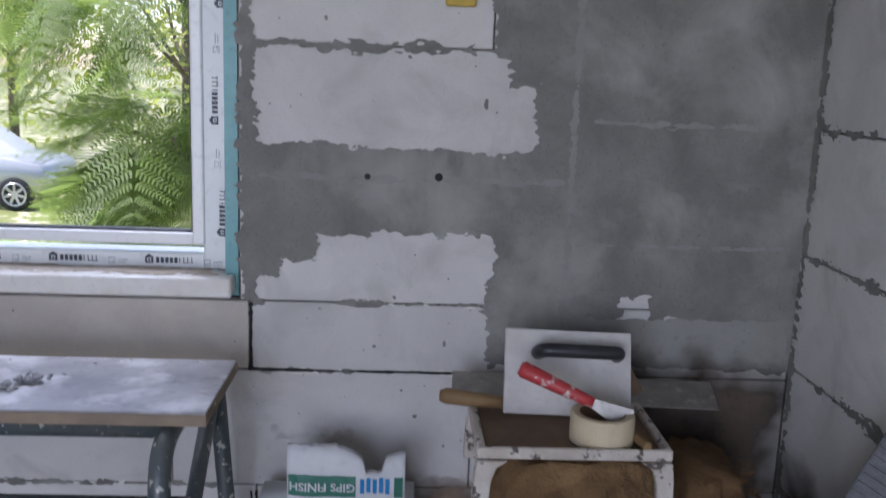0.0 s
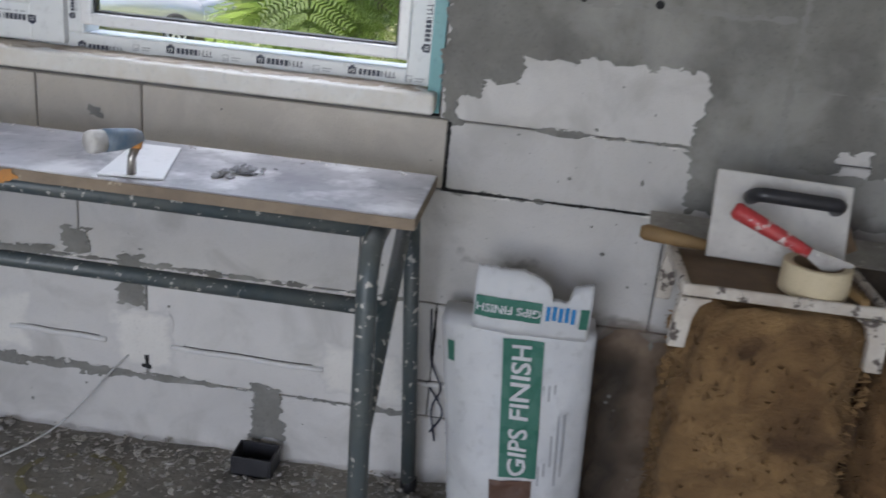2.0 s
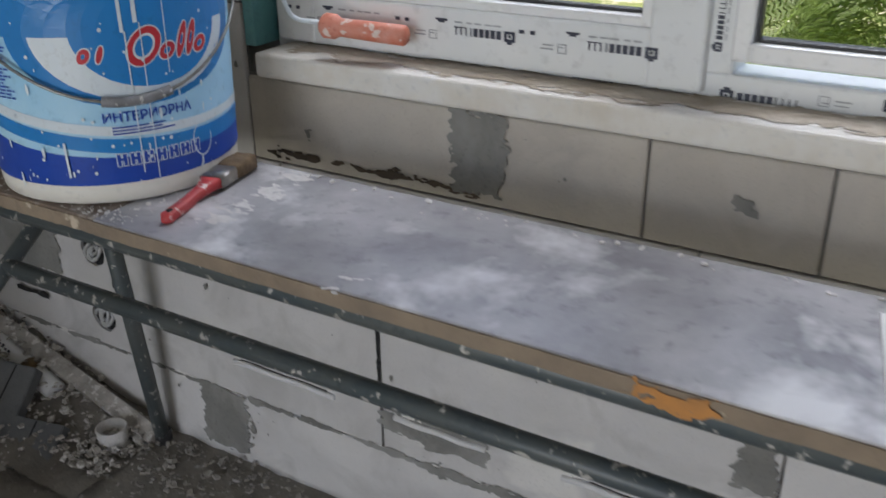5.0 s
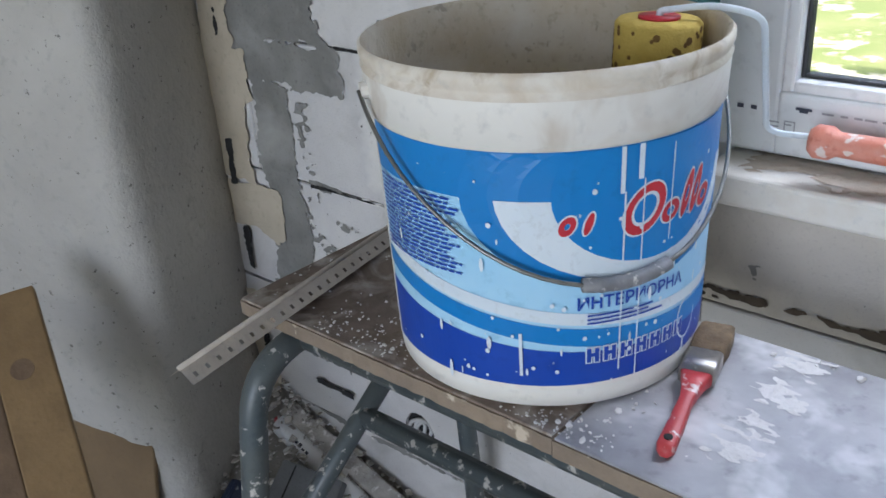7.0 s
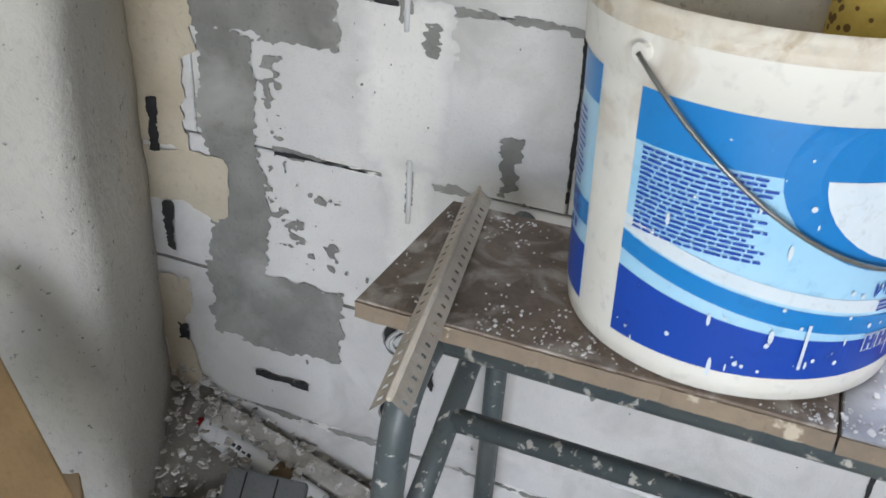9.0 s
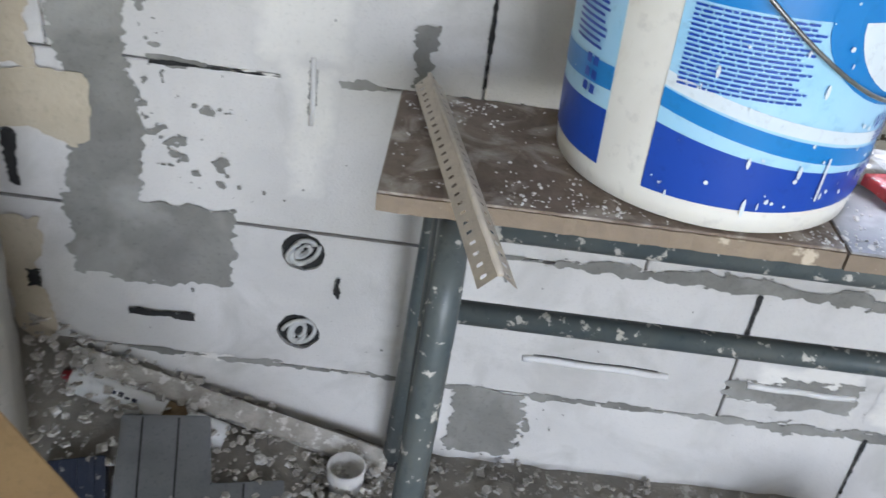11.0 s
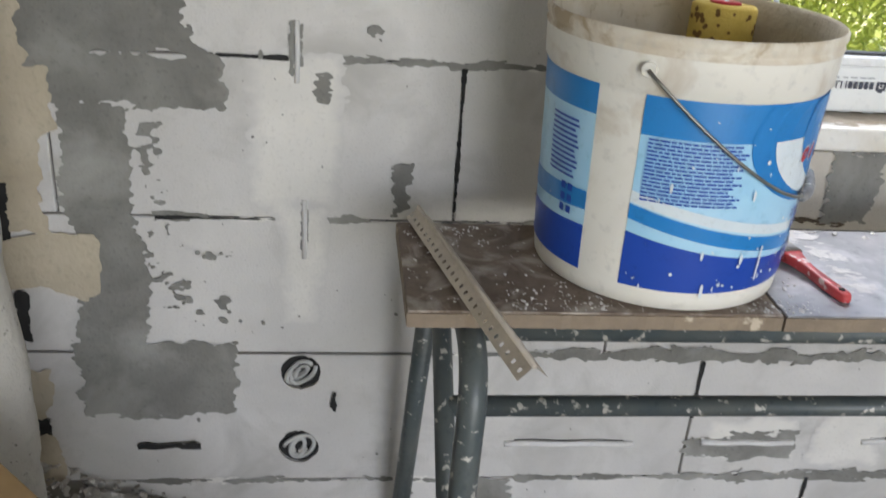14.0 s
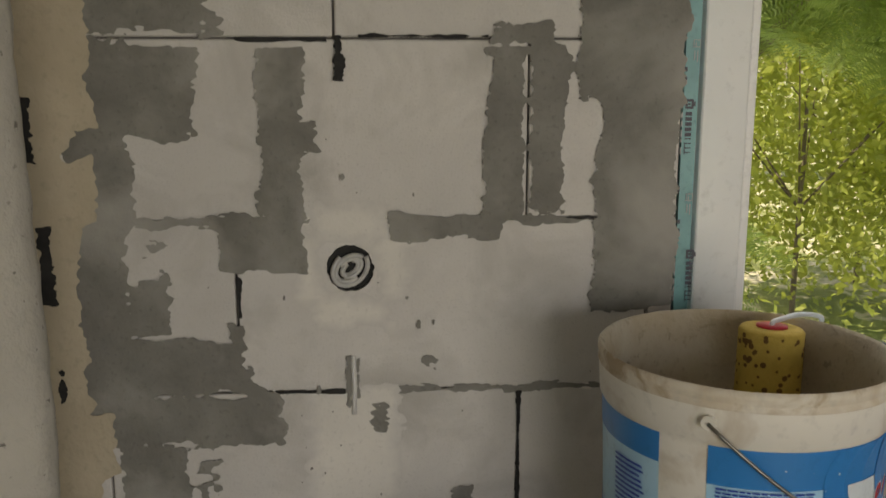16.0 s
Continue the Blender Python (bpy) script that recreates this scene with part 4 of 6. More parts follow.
wire = rounded([c1, c1 + ax * 0.007, (-1.290, 1.606, BW + 0.331), (-1.246, 1.620, BW + 0.322), (-1.280, 1.735, BW + 0.172), (-1.215, 1.752, BW + 0.170)], 0.02, 5)
part("wire_frame", tube(bmesh.new(), wire, 0.0034, 8), PALE, roller, "white bent wire", True)
g0, g1 = Vector((-1.238, 1.750, BW + 0.166)), Vector((-1.103, 1.768, BW + 0.160))
turned([(g0, 0.012), (g0.lerp(g1, 0.05), 0.0185), (g0.lerp(g1, 0.16), 0.0185), (g0.lerp(g1, 0.22), 0.0135), (g0.lerp(g1, 0.6), 0.0145), (g0.lerp(g1, 0.97), 0.0150), (g1, 0.012)], "grip", ORANGE_FOAM, roller, "plaster-stained orange grip")

# flat brush
brush = thing("paint_brush", (-1.21, 1.45, BW), "flat brush with red wooden handle and stiff bristles", "brush")
d = (Vector((-1.252, 1.60, 0)) - Vector((-1.198, 1.372, 0))).normalized()
n = Vector((-d.y, d.x, 0))
o = Vector((-1.198, 1.372, BW))


def slab_along(stations, name, mat, label=""):
    """Stations of (distance, half width, low, high) along the brush."""
    b = bmesh.new()
    rings = []
    for s, w, lo, hi in stations:
        p = o + d * s
        rings.append([b.verts.new(p + n * x * w * 0.66 + Vector((0, 0, z))) for x, z in ((-1, lo + 0.002), (-0.8, lo), (0.8, lo), (1, lo + 0.002), (1, hi - 0.002), (0.8, hi), (-0.8, hi), (-1, hi - 0.002))])
    for a_, b_ in zip(rings, rings[1:]):
        for k in range(8):
            b.faces.new((a_[k], a_[(k + 1) % 8], b_[(k + 1) % 8], b_[k]))
    b.faces.new(rings[0][::-1])
    b.faces.new(rings[-1])
    return part(name, b, mat, brush, label, True)


slab_along([(0.0, 0.006, 0.002, 0.010), (0.006, 0.012, 0.001, 0.013), (0.04, 0.011, 0.001, 0.014), (0.075, 0.009, 0.004, 0.017), (0.10, 0.016, 0.006, 0.020), (0.115, 0.024, 0.006, 0.021)], "handle", RED, "chipped red handle")
slab_along([(0.112, 0.0255, 0.005, 0.022), (0.150, 0.0255, 0.004, 0.023)], "ferrule", TIN, "spattered metal ferrule")
slab_along([(0.149, 0.024, 0.004, 0.022), (0.175, 0.027, 0.002, 0.024), (0.205, 0.025, 0.001, 0.022), (0.214, 0.016, 0.001, 0.012)], "bristles", BRISTLE, "dark brown bristles")
part("hang_hole", tube(bmesh.new(), [o + d * 0.014 + Vector((0, 0, 0.010)), o + d * 0.014 + Vector((0, 0, 0.0145))], 0.004, 10), DARK_HOLE, brush)

# perforated corner bead laid across the bench end
bead = thing("corner_bead", (-1.67, 1.40, BW), "perforated metal corner bead crusted with plaster", "corner bead")
e0, e1 = Vector((-1.712, 1.605, BW + 0.002)), Vector((-1.628, 1.185, BW + 0.010))
L = (e1 - e0).length
d2 = (e1 - e0).normalized()
n2 = Vector((-d2.y, d2.x, 0)).normalized()
b = bmesh.new()
W = 0.022
N = 100
for sgn in (-1, 1):
    for i in range(N):
        for j in range(4):
            if j == 2 and i % 4 == 1:
                continue
            q = []
            for (ii, jj) in ((i, j), (i + 1, j), (i + 1, j + 1), (i, j + 1)):
                w = W * jj / 4
                q.append(b.verts.new(e0 + d2 * (L * ii / N) + n2 * sgn * w * 0.75 + Vector((0, 0, 0.017 - w * 0.66))))
            b.faces.new(q)
bmesh.ops.remove_doubles(b, verts=b.verts, dist=1e-5)
part("angle_strip", b, ALU, bead, "two perforated wings")
part("nose", tube(bmesh.new(), [e0 + Vector((0, 0, 0.0175)), e1 + Vector((0, 0, 0.0175))], 0.0028, 8), ALU, bead, smooth=True)

# plastering trowel lying flat: white blade, post and handle
trowel = thing("plaster_trowel", (-0.35, 1.46, BW), "plastering trowel lying on its white blade, worn handle up", "trowel")
b = bmesh.new()
tp = [(-0.400, 1.351), (-0.297, 1.366), (-0.347, 1.562), (-0.432, 1.556)]
lo = [b.verts.new((x, y, BW + 0.001)) for x, y in tp]
hi = [b.verts.new((x, y, BW + 0.004)) for x, y in tp]
b.faces.new(hi)
b.faces.new(lo[::-1])
for k in range(4):
    b.faces.new((lo[k], lo[(k + 1) % 4], hi[(k + 1) % 4], hi[k]))
bmesh.ops.bevel(b, geom=[e for e in b.edges], offset=0.001, segments=1, affect="EDGES")
part("blade", b, PVC, trowel, "white blade")
post = Vector((-0.352, 1.372, BW))
turned([(post + Vector((0, 0, 0.003)), 0.0075), (post + Vector((0.0, 0.002, 0.030)), 0.0065), (post + Vector((0.004, 0.01, 0.048)), 0.0075)], "post", TIN, trowel, "metal post")
turned([(post + Vector((0.004, 0.006, 0.044)), 0.0095), (post + Vector((0.004, 0.012, 0.062)), 0.011)], "collar", ORANGE_CAP, trowel, "orange collar")
hp = post + Vector((0.002, 0.012, 0.060))
hd = Vector((-0.55, -0.80, 0.02)).normalized()
turned([(hp - hd * 0.010, 0.010), (hp, 0.015), (hp + hd * 0.030, 0.0175), (hp + hd * 0.055, 0.0185)], "handle", BLUE_GRIP, trowel, "blue-grey grip")
turned([(hp + hd * 0.053, 0.0175), (hp + hd * 0.074, 0.0185), (hp + hd * 0.080, 0.0165)], "handle_end", PLASTER_BIT, trowel, "pale worn handle end")


def chip_mesh(b, p, s, rnd):
    """A flat broken flake."""
    a0 = rnd.uniform(0, 6.28)
    n_ = rnd.randint(4, 6)
    rad = [s * rnd.uniform(0.6, 1.2) for _ in range(n_)]
    tilt = Matrix.Rotation(rnd.uniform(-0.5, 0.5), 3, "X") @ Matrix.Rotation(rnd.uniform(-0.5, 0.5), 3, "Y")
    h = s * rnd.uniform(0.15, 0.6)
    low, top = [], []
    for k in range(n_):
        a = a0 + 6.2832 * k / n_
        v = Vector((rad[k] * math.cos(a), rad[k] * math.sin(a), 0))
        low.append(b.verts.new(Vector(p) + tilt @ v))
        top.append(b.verts.new(Vector(p) + tilt @ (v * 0.8 + Vector((0, 0, h)))))
    b.faces.new(low[::-1])
    b.faces.new(top)
    for k in range(n_):
        b.faces.new((low[k], low[(k + 1) % n_], top[(k + 1) % n_], top[k]))


rnd = random.Random(21)
b = bmesh.new()
for k in range(46):
    t = rnd.random()
    chip_mesh(b, (-0.235 + 0.075 * t + rnd.gauss(0, 0.008), 1.425 + 0.065 * t + rnd.gauss(0, 0.012), BW + rnd.uniform(0.001, 0.008)), rnd.uniform(0.003, 0.009), rnd)
tagged(part("plaster_flakes", b, GREY_BIT), "small heap of grey plaster flakes on the bench", "debris", kind="stuff")
b = bmesh.new()
for k in range(600):
    t = rnd.random()
    x = rnd.uniform(-1.735, -1.24)
    y = rnd.uniform(1.35, 1.59) if rnd.random() < 0.35 else (1.348 + abs(rnd.gauss(0, 0.03)) if x > -1.62 else 1.585 - abs(rnd.gauss(0, 0.03)))
    if math.hypot(x - BC.x, y - BC.y) < 0.156:
        continue
    chip_mesh(b, (x, min(y, 1.592), BW + 0.0006), rnd.uniform(0.0006, 0.0024) * (2 if rnd.random() < 0.06 else 1), rnd)
for k in range(60):
    chip_mesh(b, (rnd.uniform(-1.2, 0.1), 1.592 - abs(rnd.gauss(0, 0.012)), BW + 0.0008), rnd.uniform(0.001, 0.005), rnd)
tagged(part("plaster_crumbs", b, PLASTER_BIT), "white plaster crumbs scattered on the bench boards", "debris", kind="stuff")
for k, r in enumerate(((-1.170, -1.150, 1.40, 1.58), (-0.93, -0.91, 1.345, 1.37))):
    smear("plaster_smear", PLASTER_BIT, [r], [], lambda x, y: (x + 0.82, y - 1.47, BW + 0.0006), bench, 61 + k, 0.012, 0.03, 0.003, "smeared white plaster")

# ---- bag of finishing plaster ----
PAPER = material("white_paper_sack", (0.67, 0.68, 0.69), (0.58, 0.59, 0.61), 0.7, 9.0, 0.35, 40.0)
GREEN = material("green_print", (0.035, 0.16, 0.115), (0.045, 0.18, 0.13), 0.6, 12.0, 0.05)
SKY_PRINT = material("blue_print", (0.02, 0.22, 0.52), (0.02, 0.20, 0.48), 0.6, 12.0, 0.0)
DARK_PRINT = material("brown_print", (0.14, 0.075, 0.05), (0.08, 0.05, 0.04), 0.6, 12.0, 0.0)
SX, SW = 0.300, 0.141  # centre and half width
sack = thing("plaster_sack", (SX, 1.65, 0.0), "half-empty white paper sack of finishing plaster, top folded over", "sack")


def sack_front(u, v):
    """Front face of the sack: u across, v up."""
    q = u / SW
    belly = 0.060 * (1 - abs(q) ** 2.6) * min(1.0, 1.35 - v / 0.48)
    wrinkle = 0.006 * float(fbm(u, v, 71, 9.0)) + 0.003 * float(fbm(u, v, 73, 26.0))
    lean = 0.03 * v
    return Vector((SX + 0.028 - 0.038 * v / 0.48 + u * (0.911 + 0.131 * v / 0.48), 1.605 + lean - belly + wrinkle, v))


b = bmesh.new()
gu, gv = 26, 40
front = [[b.verts.new(sack_front(-SW + 2 * SW * i / gu, 0.47 * j / gv)) for j in range(gv + 1)] for i in range(gu + 1)]
rear = [[b.verts.new((front[i][j].co.x, min(1.755, front[i][j].co.y + 0.09 + 0.0 * j), front[i][j].co.z)) for j in range(gv + 1)] for i in (0, gu)]
for i in range(gu):
    for j in range(gv):
        b.faces.new((front[i][j], front[i + 1][j], front[i + 1][j + 1], front[i][j + 1]))
for j in range(gv):
    b.faces.new((rear[0][j], front[0][j], front[0][j + 1], rear[0][j + 1]))
    b.faces.new((front[gu][j], rear[1][j], rear[1][j + 1], front[gu][j + 1]))
    b.faces.new((rear[1][j], rear[0][j], rear[0][j + 1], rear[1][j + 1]))
b.faces.new([front[i][gv] for i in range(gu + 1)] + [rear[1][gv], rear[0][gv]])
part("sack_body", b, PAPER, sack, "bulging white paper body", True)


def neck(u, v):
    """The rolled-over torn top."""
    return Vector((SX + 0.010 + u, 1.590 + 0.06 * v + 0.35 * u * u + 0.004 * float(fbm(u, v, 75, 20.0)) - 0.012 * math.sin(v / 0.12 * 3.0), 0.478 + v))


b = bmesh.new()
rnd = random.Random(8)
NU = 30
cols_ = []
for i in range(NU + 1):
    u = -0.108 + 0.216 * i / NU
    top = 0.125 - 0.004 * rnd.random() - (0.045 if 0.035 < u < 0.065 else 0.0) - (0.022 * max(0, (u + 0.02) / 0.06) if -0.02 < u <= 0.035 else 0) + (0.0 if u < 0.065 else (u - 0.065) * 0.25 - 0.02)
    cols_.append([b.verts.new(neck(u, top * k / 8 - 0.012)) for k in range(9)])
for a_, b_ in zip(cols_, cols_[1:]):
    for k in range(8):
        b.faces.new((a_[k], b_[k], b_[k + 1], a_[k + 1]))
geom = bmesh.ops.extrude_face_region(b, geom=b.faces[:])
bmesh.ops.translate(b, verts=[v for v in geom["geom"] if isinstance(v, bmesh.types.BMVert)], vec=(0, 0.018, 0.0))
bmesh.ops.recalc_face_normals(b, faces=b.faces)
part("sack_top", b, PAPER, sack, "torn upturned top", True)
def on_sack(u, v):
    p = sack_front(u, v)
    return p + Vector((0, -0.0025, 0))
def on_neck(u, v):
    p = neck(u, v)
    return p + Vector((0, -0.0025, 0))
def filled(u0, u1, v0, v1, n=14):
    verts = [(u0 + (u1 - u0) * i / n, v0 + (v1 - v0) * j / n, 0) for i in range(n + 1) for j in range(n + 1)]
    return verts, [(i * (n + 1) + j, (i + 1) * (n + 1) + j, (i + 1) * (n + 1) + j + 1, i * (n + 1) + j + 1) for i in range(n) for j in range(n)]
laid("print_band", filled(-0.027, 0.048, 0.185, 0.455, 24), on_sack, GREEN, sack, "green band")
wv, wf = letters("GIPS FINISH", 0.050, True)
laid("print", ([(0.010 - y, 0.318 + x, 0) for x, y, z in wv], wf), lambda u, v: on_sack(u, v) + Vector((0, -0.003, 0)), PAPER, sack, "white upright lettering")
laid("print_band", filled(-0.045, 0.040, 0.13, 0.178), on_sack, DARK_PRINT, sack, "dark picture strip")
laid("print_band", filled(-0.035, 0.02, 0.02, 0.10), on_sack, SKY_PRINT, sack, "blue printed mark")
laid("print_band", filled(-0.131, -0.118, 0.39, 0.43, 6), on_sack, GREEN, sack)
laid("print", strips([(0.050 + 0.011 * k, 0.17 + 0.02 * (k % 3), 0.0035, 0.20 - 0.018 * k) for k in range(5)]), on_sack, INK_PALE, sack, "upright lines of small print")
laid("print_band", filled(-0.105, 0.018, 0.020, 0.062), on_neck, GREEN, sack, "green band")
wv, wf = letters("GIPS FINISH", 0.0235, True)
laid("print", ([(-0.043 - x, 0.041 - y, 0) for x, y, z in wv], wf), lambda u, v: on_neck(u, v) + Vector((0, -0.002, 0)), PAPER, sack, "upside-down white lettering")
laid("print", strips([(0.026 + 0.0115 * k, 0.028 + 0.002 * (k % 2), 0.0075, 0.030) for k in range(5)]), on_neck, SKY_PRINT, sack, "blue brand mark as plain bars")
laid("print_band", filled(0.088, 0.104, 0.018, 0.060, 6), on_neck, GREEN, sack)

# ---- mineral wool rolls ----
# dark spots paint shaded hollows into the wool's brown
WOOL = material("brown_mineral_wool", (0.27, 0.165, 0.072), (0.14, 0.078, 0.032), 0.98, 11.0, 1.0, 160.0, spots=(0.075, 0.04, 0.018), spot_scale=5.0, spot_cut=0.53, soft=0.14, warp=0.5)
WOOL_DARK = material("dark_mineral_wool", (0.21, 0.12, 0.05), (0.10, 0.054, 0.023), 0.98, 14.0, 1.0, 120.0, spots=(0.04, 0.022, 0.012), spot_scale=9.0, spot_cut=0.55, soft=0.1)


def wool(name, cx, cy, rx, ry, h, seed, label, lean=0.0, mat=WOOL):
    th = thing(name, (cx, cy, 0), label, "insulation roll")
    b = bmesh.new()
    nu, nv = 90, 60
    rows = []
    for j in range(nv + 1):
        v = j / nv
        row = []
        for i in range(nu):
            a = 2 * math.pi * i / nu
            sq = (abs(math.cos(a)) ** 3.4 + abs(math.sin(a)) ** 3.4) ** (-1 / 3.4)
            ux, uz = a * 1.2 * rx / 0.15, v * h / 0.15
            k = 1 + 0.09 * float(fbm(ux, uz, seed, 0.9)) + 0.065 * float(fbm(ux, uz, seed + 3, 3.5, 3)) + 0.040 * float(fbm(ux, uz * 0.6, seed + 5, 12.0, 2))
            k *= 1 - 0.22 * max(0.0, (v - 0.86) / 0.14) ** 2
            row.append(b.verts.new((cx + rx * k * sq * math.cos(a) + lean * v, cy + ry * k * sq * math.sin(a), v * h + 0.012 * float(fbm(ux, 0, seed + 7, 2.0)) * v)))
        rows.append(row)
    for r0, r1 in zip(rows, rows[1:]):
        for i in range(nu):
            b.faces.new((r0[i], r0[(i + 1) % nu], r1[(i + 1) % nu], r1[i]))
    b.faces.new(rows[-1])
    b.faces.new(rows[0][::-1])
    part("wool_body", b, mat, th, smooth=True)
    rng = random.Random(seed)
    b = bmesh.new()
    for _ in range(1300):
        a, z = rng.uniform(math.pi * 0.95, math.pi * 2.05), rng.uniform(0.02, h)
        sq = (abs(math.cos(a)) ** 3.4 + abs(math.sin(a)) ** 3.4) ** (-1 / 3.4)
        p = Vector((cx + rx * sq * math.cos(a) * 1.02 + lean * z / h, cy + ry * sq * math.sin(a) * 1.02, z))
        out = Vector((math.cos(a), math.sin(a), 0))
        q = p + out * rng.uniform(0.0, 0.006) + Vector((rng.gauss(0, 0.009), rng.gauss(0, 0.003), rng.gauss(0, 0.009)))
        m_ = p.lerp(q, 0.5) + out * rng.uniform(0.0, 0.012)
        w_ = Vector((0, 0, 0.0007))
        vs = [b.verts.new(v) for v in (p - w_, m_ - w_, q, m_ + w_, p + w_)]
        b.faces.new(vs)
    tagged(part("fibre_fuzz", b, mat, th, "stray fibres"), kind="stuff")
    return th


wool("wool_roll", 0.706, 1.500, 0.150, 0.115, 0.645, 81, "upright roll of brown mineral wool under the tray")
wool("wool_roll", 0.948, 1.54, 0.068, 0.13, 0.60, 91, "upright torn roll of brown mineral wool in the corner", 0.0, WOOL_DARK)

# ---- tray on the wool, with tools ----
SPLAT = material("spattered_white_paint", (0.60, 0.56, 0.50), (0.44, 0.38, 0.32), 0.6, 20.0, 0.25, spots=(0.10, 0.08, 0.07), spot_scale=45.0, spot_cut=0.56)
TX0, TX1, TY0, TY1, TZ = 0.528, 0.842, 1.372, 1.590, 0.690
tray = thing("work_tray", (0.685, 1.48, 0.61), "small spattered white stand used as a tool tray on the wool", "tray")
part("tray_floor", quick((TX0 + 0.012, TY0 + 0.012, TZ - 0.022), (TX1 - 0.012, TY1 - 0.012, TZ - 0.010), 0.002), OLDWOOD, tray, "brown wooden floor")
for lo_, hi_ in (((TX0, TY0, TZ - 0.020), (TX1, TY0 + 0.010, TZ)), ((TX0, TY1 - 0.014, TZ - 0.024), (TX1, TY1, TZ)), ((TX0, TY0 + 0.013, TZ - 0.024), (TX0 + 0.014, TY1 - 0.013, TZ)), ((TX1 - 0.014, TY0 + 0.013, TZ - 0.024), (TX1, TY1 - 0.013, TZ))):
    part("side_rail", quick(lo_, hi_, 0.004, seg=2), SPLAT, tray)
for x, s in ((TX0, 1), (TX1, -1)):
    for y in (TY0, TY1 - 0.018):
        b = bmesh.new()
        prof_ = [(0, 0), (0.05 * s, 0), (0.032 * s, -0.012), (0.024 * s, -0.035), (0.020 * s, -0.085), (-0.006 * s, -0.085), (-0.004 * s, -0.03)]
        f0 = [b.verts.new((x + px, y - 0.002, TZ - 0.022 + pz)) for px, pz in prof_]
        f1 = [b.verts.new((x + px, y + 0.018, TZ - 0.022 + pz)) for px, pz in prof_]
        b.faces.new(f0)
        b.faces.new(f1[::-1])
        for k in range(len(prof_)):
            b.faces.new((f0[k], f0[(k + 1) % len(prof_)], f1[(k + 1) % len(prof_)], f1[k]))
        bmesh.ops.recalc_face_normals(b, faces=b.faces)
        bmesh.ops.bevel(b, geom=b.edges[:], offset=0.002, segments=1, affect="EDGES")
        part("leg", b, SPLAT, tray, "short flared leg")
TAPE = material("masking_tape", (0.62, 0.53, 0.36), (0.57, 0.48, 0.32), 0.7, 30.0, 0.1, 200.0)
roll_ = thing("tape_roll", (0.738, 1.434, TZ), "roll of cream masking tape lying on the tray", "tape")
TZ0 = TZ - 0.010
part("tape_ring", lathe(bmesh.new(), [(0.038, 0.002), (0.050, 0.0), (0.0525, 0.002), (0.053, 0.024), (0.0525, 0.048), (0.050, 0.050), (0.038, 0.048), (0.038, 0.002)], (0.738, 1.434, TZ0), 48), TAPE, roll_, smooth=False)
part("core_tube", lathe(bmesh.new(), [(0.0378, 0.001), (0.0378, 0.049), (0.0355, 0.049), (0.0355, 0.001), (0.0378, 0.001)], (0.738, 1.434, TZ0), 40), OLDWOOD, roll_, "brown card core")
FLOATPAD = material("grey_white_float", (0.66, 0.64, 0.61), (0.50, 0.48, 0.46), 0.6, 12.0, 0.2, 80.0)
BLACKP = material("black_plastic", (0.022, 0.022, 0.026), (0.045, 0.045, 0.05), 0.4, 20.0, 0.1)
float_ = thing("plaster_float", (0.70, 1.535, TZ), "pale plastering float with black handle, propped upright", "float")
fm = Matrix.Translation((0.698, 1.525, TZ0 + 0.006)) @ Matrix.Rotation(radians(1.5), 4, "Y") @ Matrix.Rotation(radians(-22), 4, "X")
part("pad", quick((-0.113, 0.0, 0.0), (0.113, 0.012, 0.150), 0.003, fm, 2), FLOATPAD, float_, "pale rectangular pad")
part("handle", tube(bmesh.new(), [fm @ Vector(p) for p in rounded([(-0.055, -0.004, 0.108), (-0.052, -0.038, 0.110), (0.082, -0.038, 0.110), (0.085, -0.004, 0.108)], 0.02, 4)], 0.0125, 12), BLACKP, float_, "black bow handle", True)
knife = thing("filling_knife", (0.67, 1.50, TZ), "filling knife with dirty red handle across the float", "filling knife")
k0, k1 = Vector((0.602, 1.472, TZ + 0.100)), Vector((0.722, 1.440, TZ + 0.052))
turned([(k0, 0.010), (k0.lerp(k1, 0.05), 0.0145), (k0.lerp(k1, 0.5), 0.0125), (k0.lerp(k1, 0.85), 0.0105), (k1, 0.009)], "handle", RED, knife, "red handle")
kd = (k1 - k0).normalized()
b = bmesh.new()
kn = kd.cross(Vector((0, -1, 0.3))).normalized()
kb = [k1 + kn * 0.008, k1 - kn * 0.008, k1 + kd * 0.065 - kn * 0.02, k1 + kd * 0.065 + kn * 0.02]
lo = [b.verts.new(p) for p in kb]
hi = [b.verts.new(p + Vector((0, -0.0016, 0))) for p in kb]
b.faces.new(hi)
b.faces.new(lo[::-1])
for k in range(4):
    b.faces.new((lo[k], lo[(k + 1) % 4], hi[(k + 1) % 4], hi[k]))
part("blade", b, TIN, knife, "narrow steel blade")
big = thing("wide_trowel", (0.86, 1.62, TZ), "wide steel trowel with wooden handle lying across the tray", "trowel")
bmx = Matrix.Translation((0.80, 1.625, TZ + 0.006)) @ Matrix.Rotation(radians(-4), 4, "Z") @ Matrix.Rotation(radians(20), 4, "X")
part("blade", quick((-0.30, -0.04, 0.0), (0.188, 0.04, 0.0022), 0.0006, bmx), TIN, big, "spattered steel blade")
turned([(Vector((0.475, 1.555, TZ + 0.018)), 0.010), (Vector((0.485, 1.553, TZ + 0.018)), 0.0145), (Vector((0.55, 1.548, TZ + 0.013)), 0.0125), (Vector((0.585, 1.545, TZ + 0.010)), 0.010)], "handle", WOOD, big, "pale wooden handle")
blk = thing("wooden_offcut", (0.84, 1.60, TZ), "reddish wooden offcut leaning behind the float", "wood")
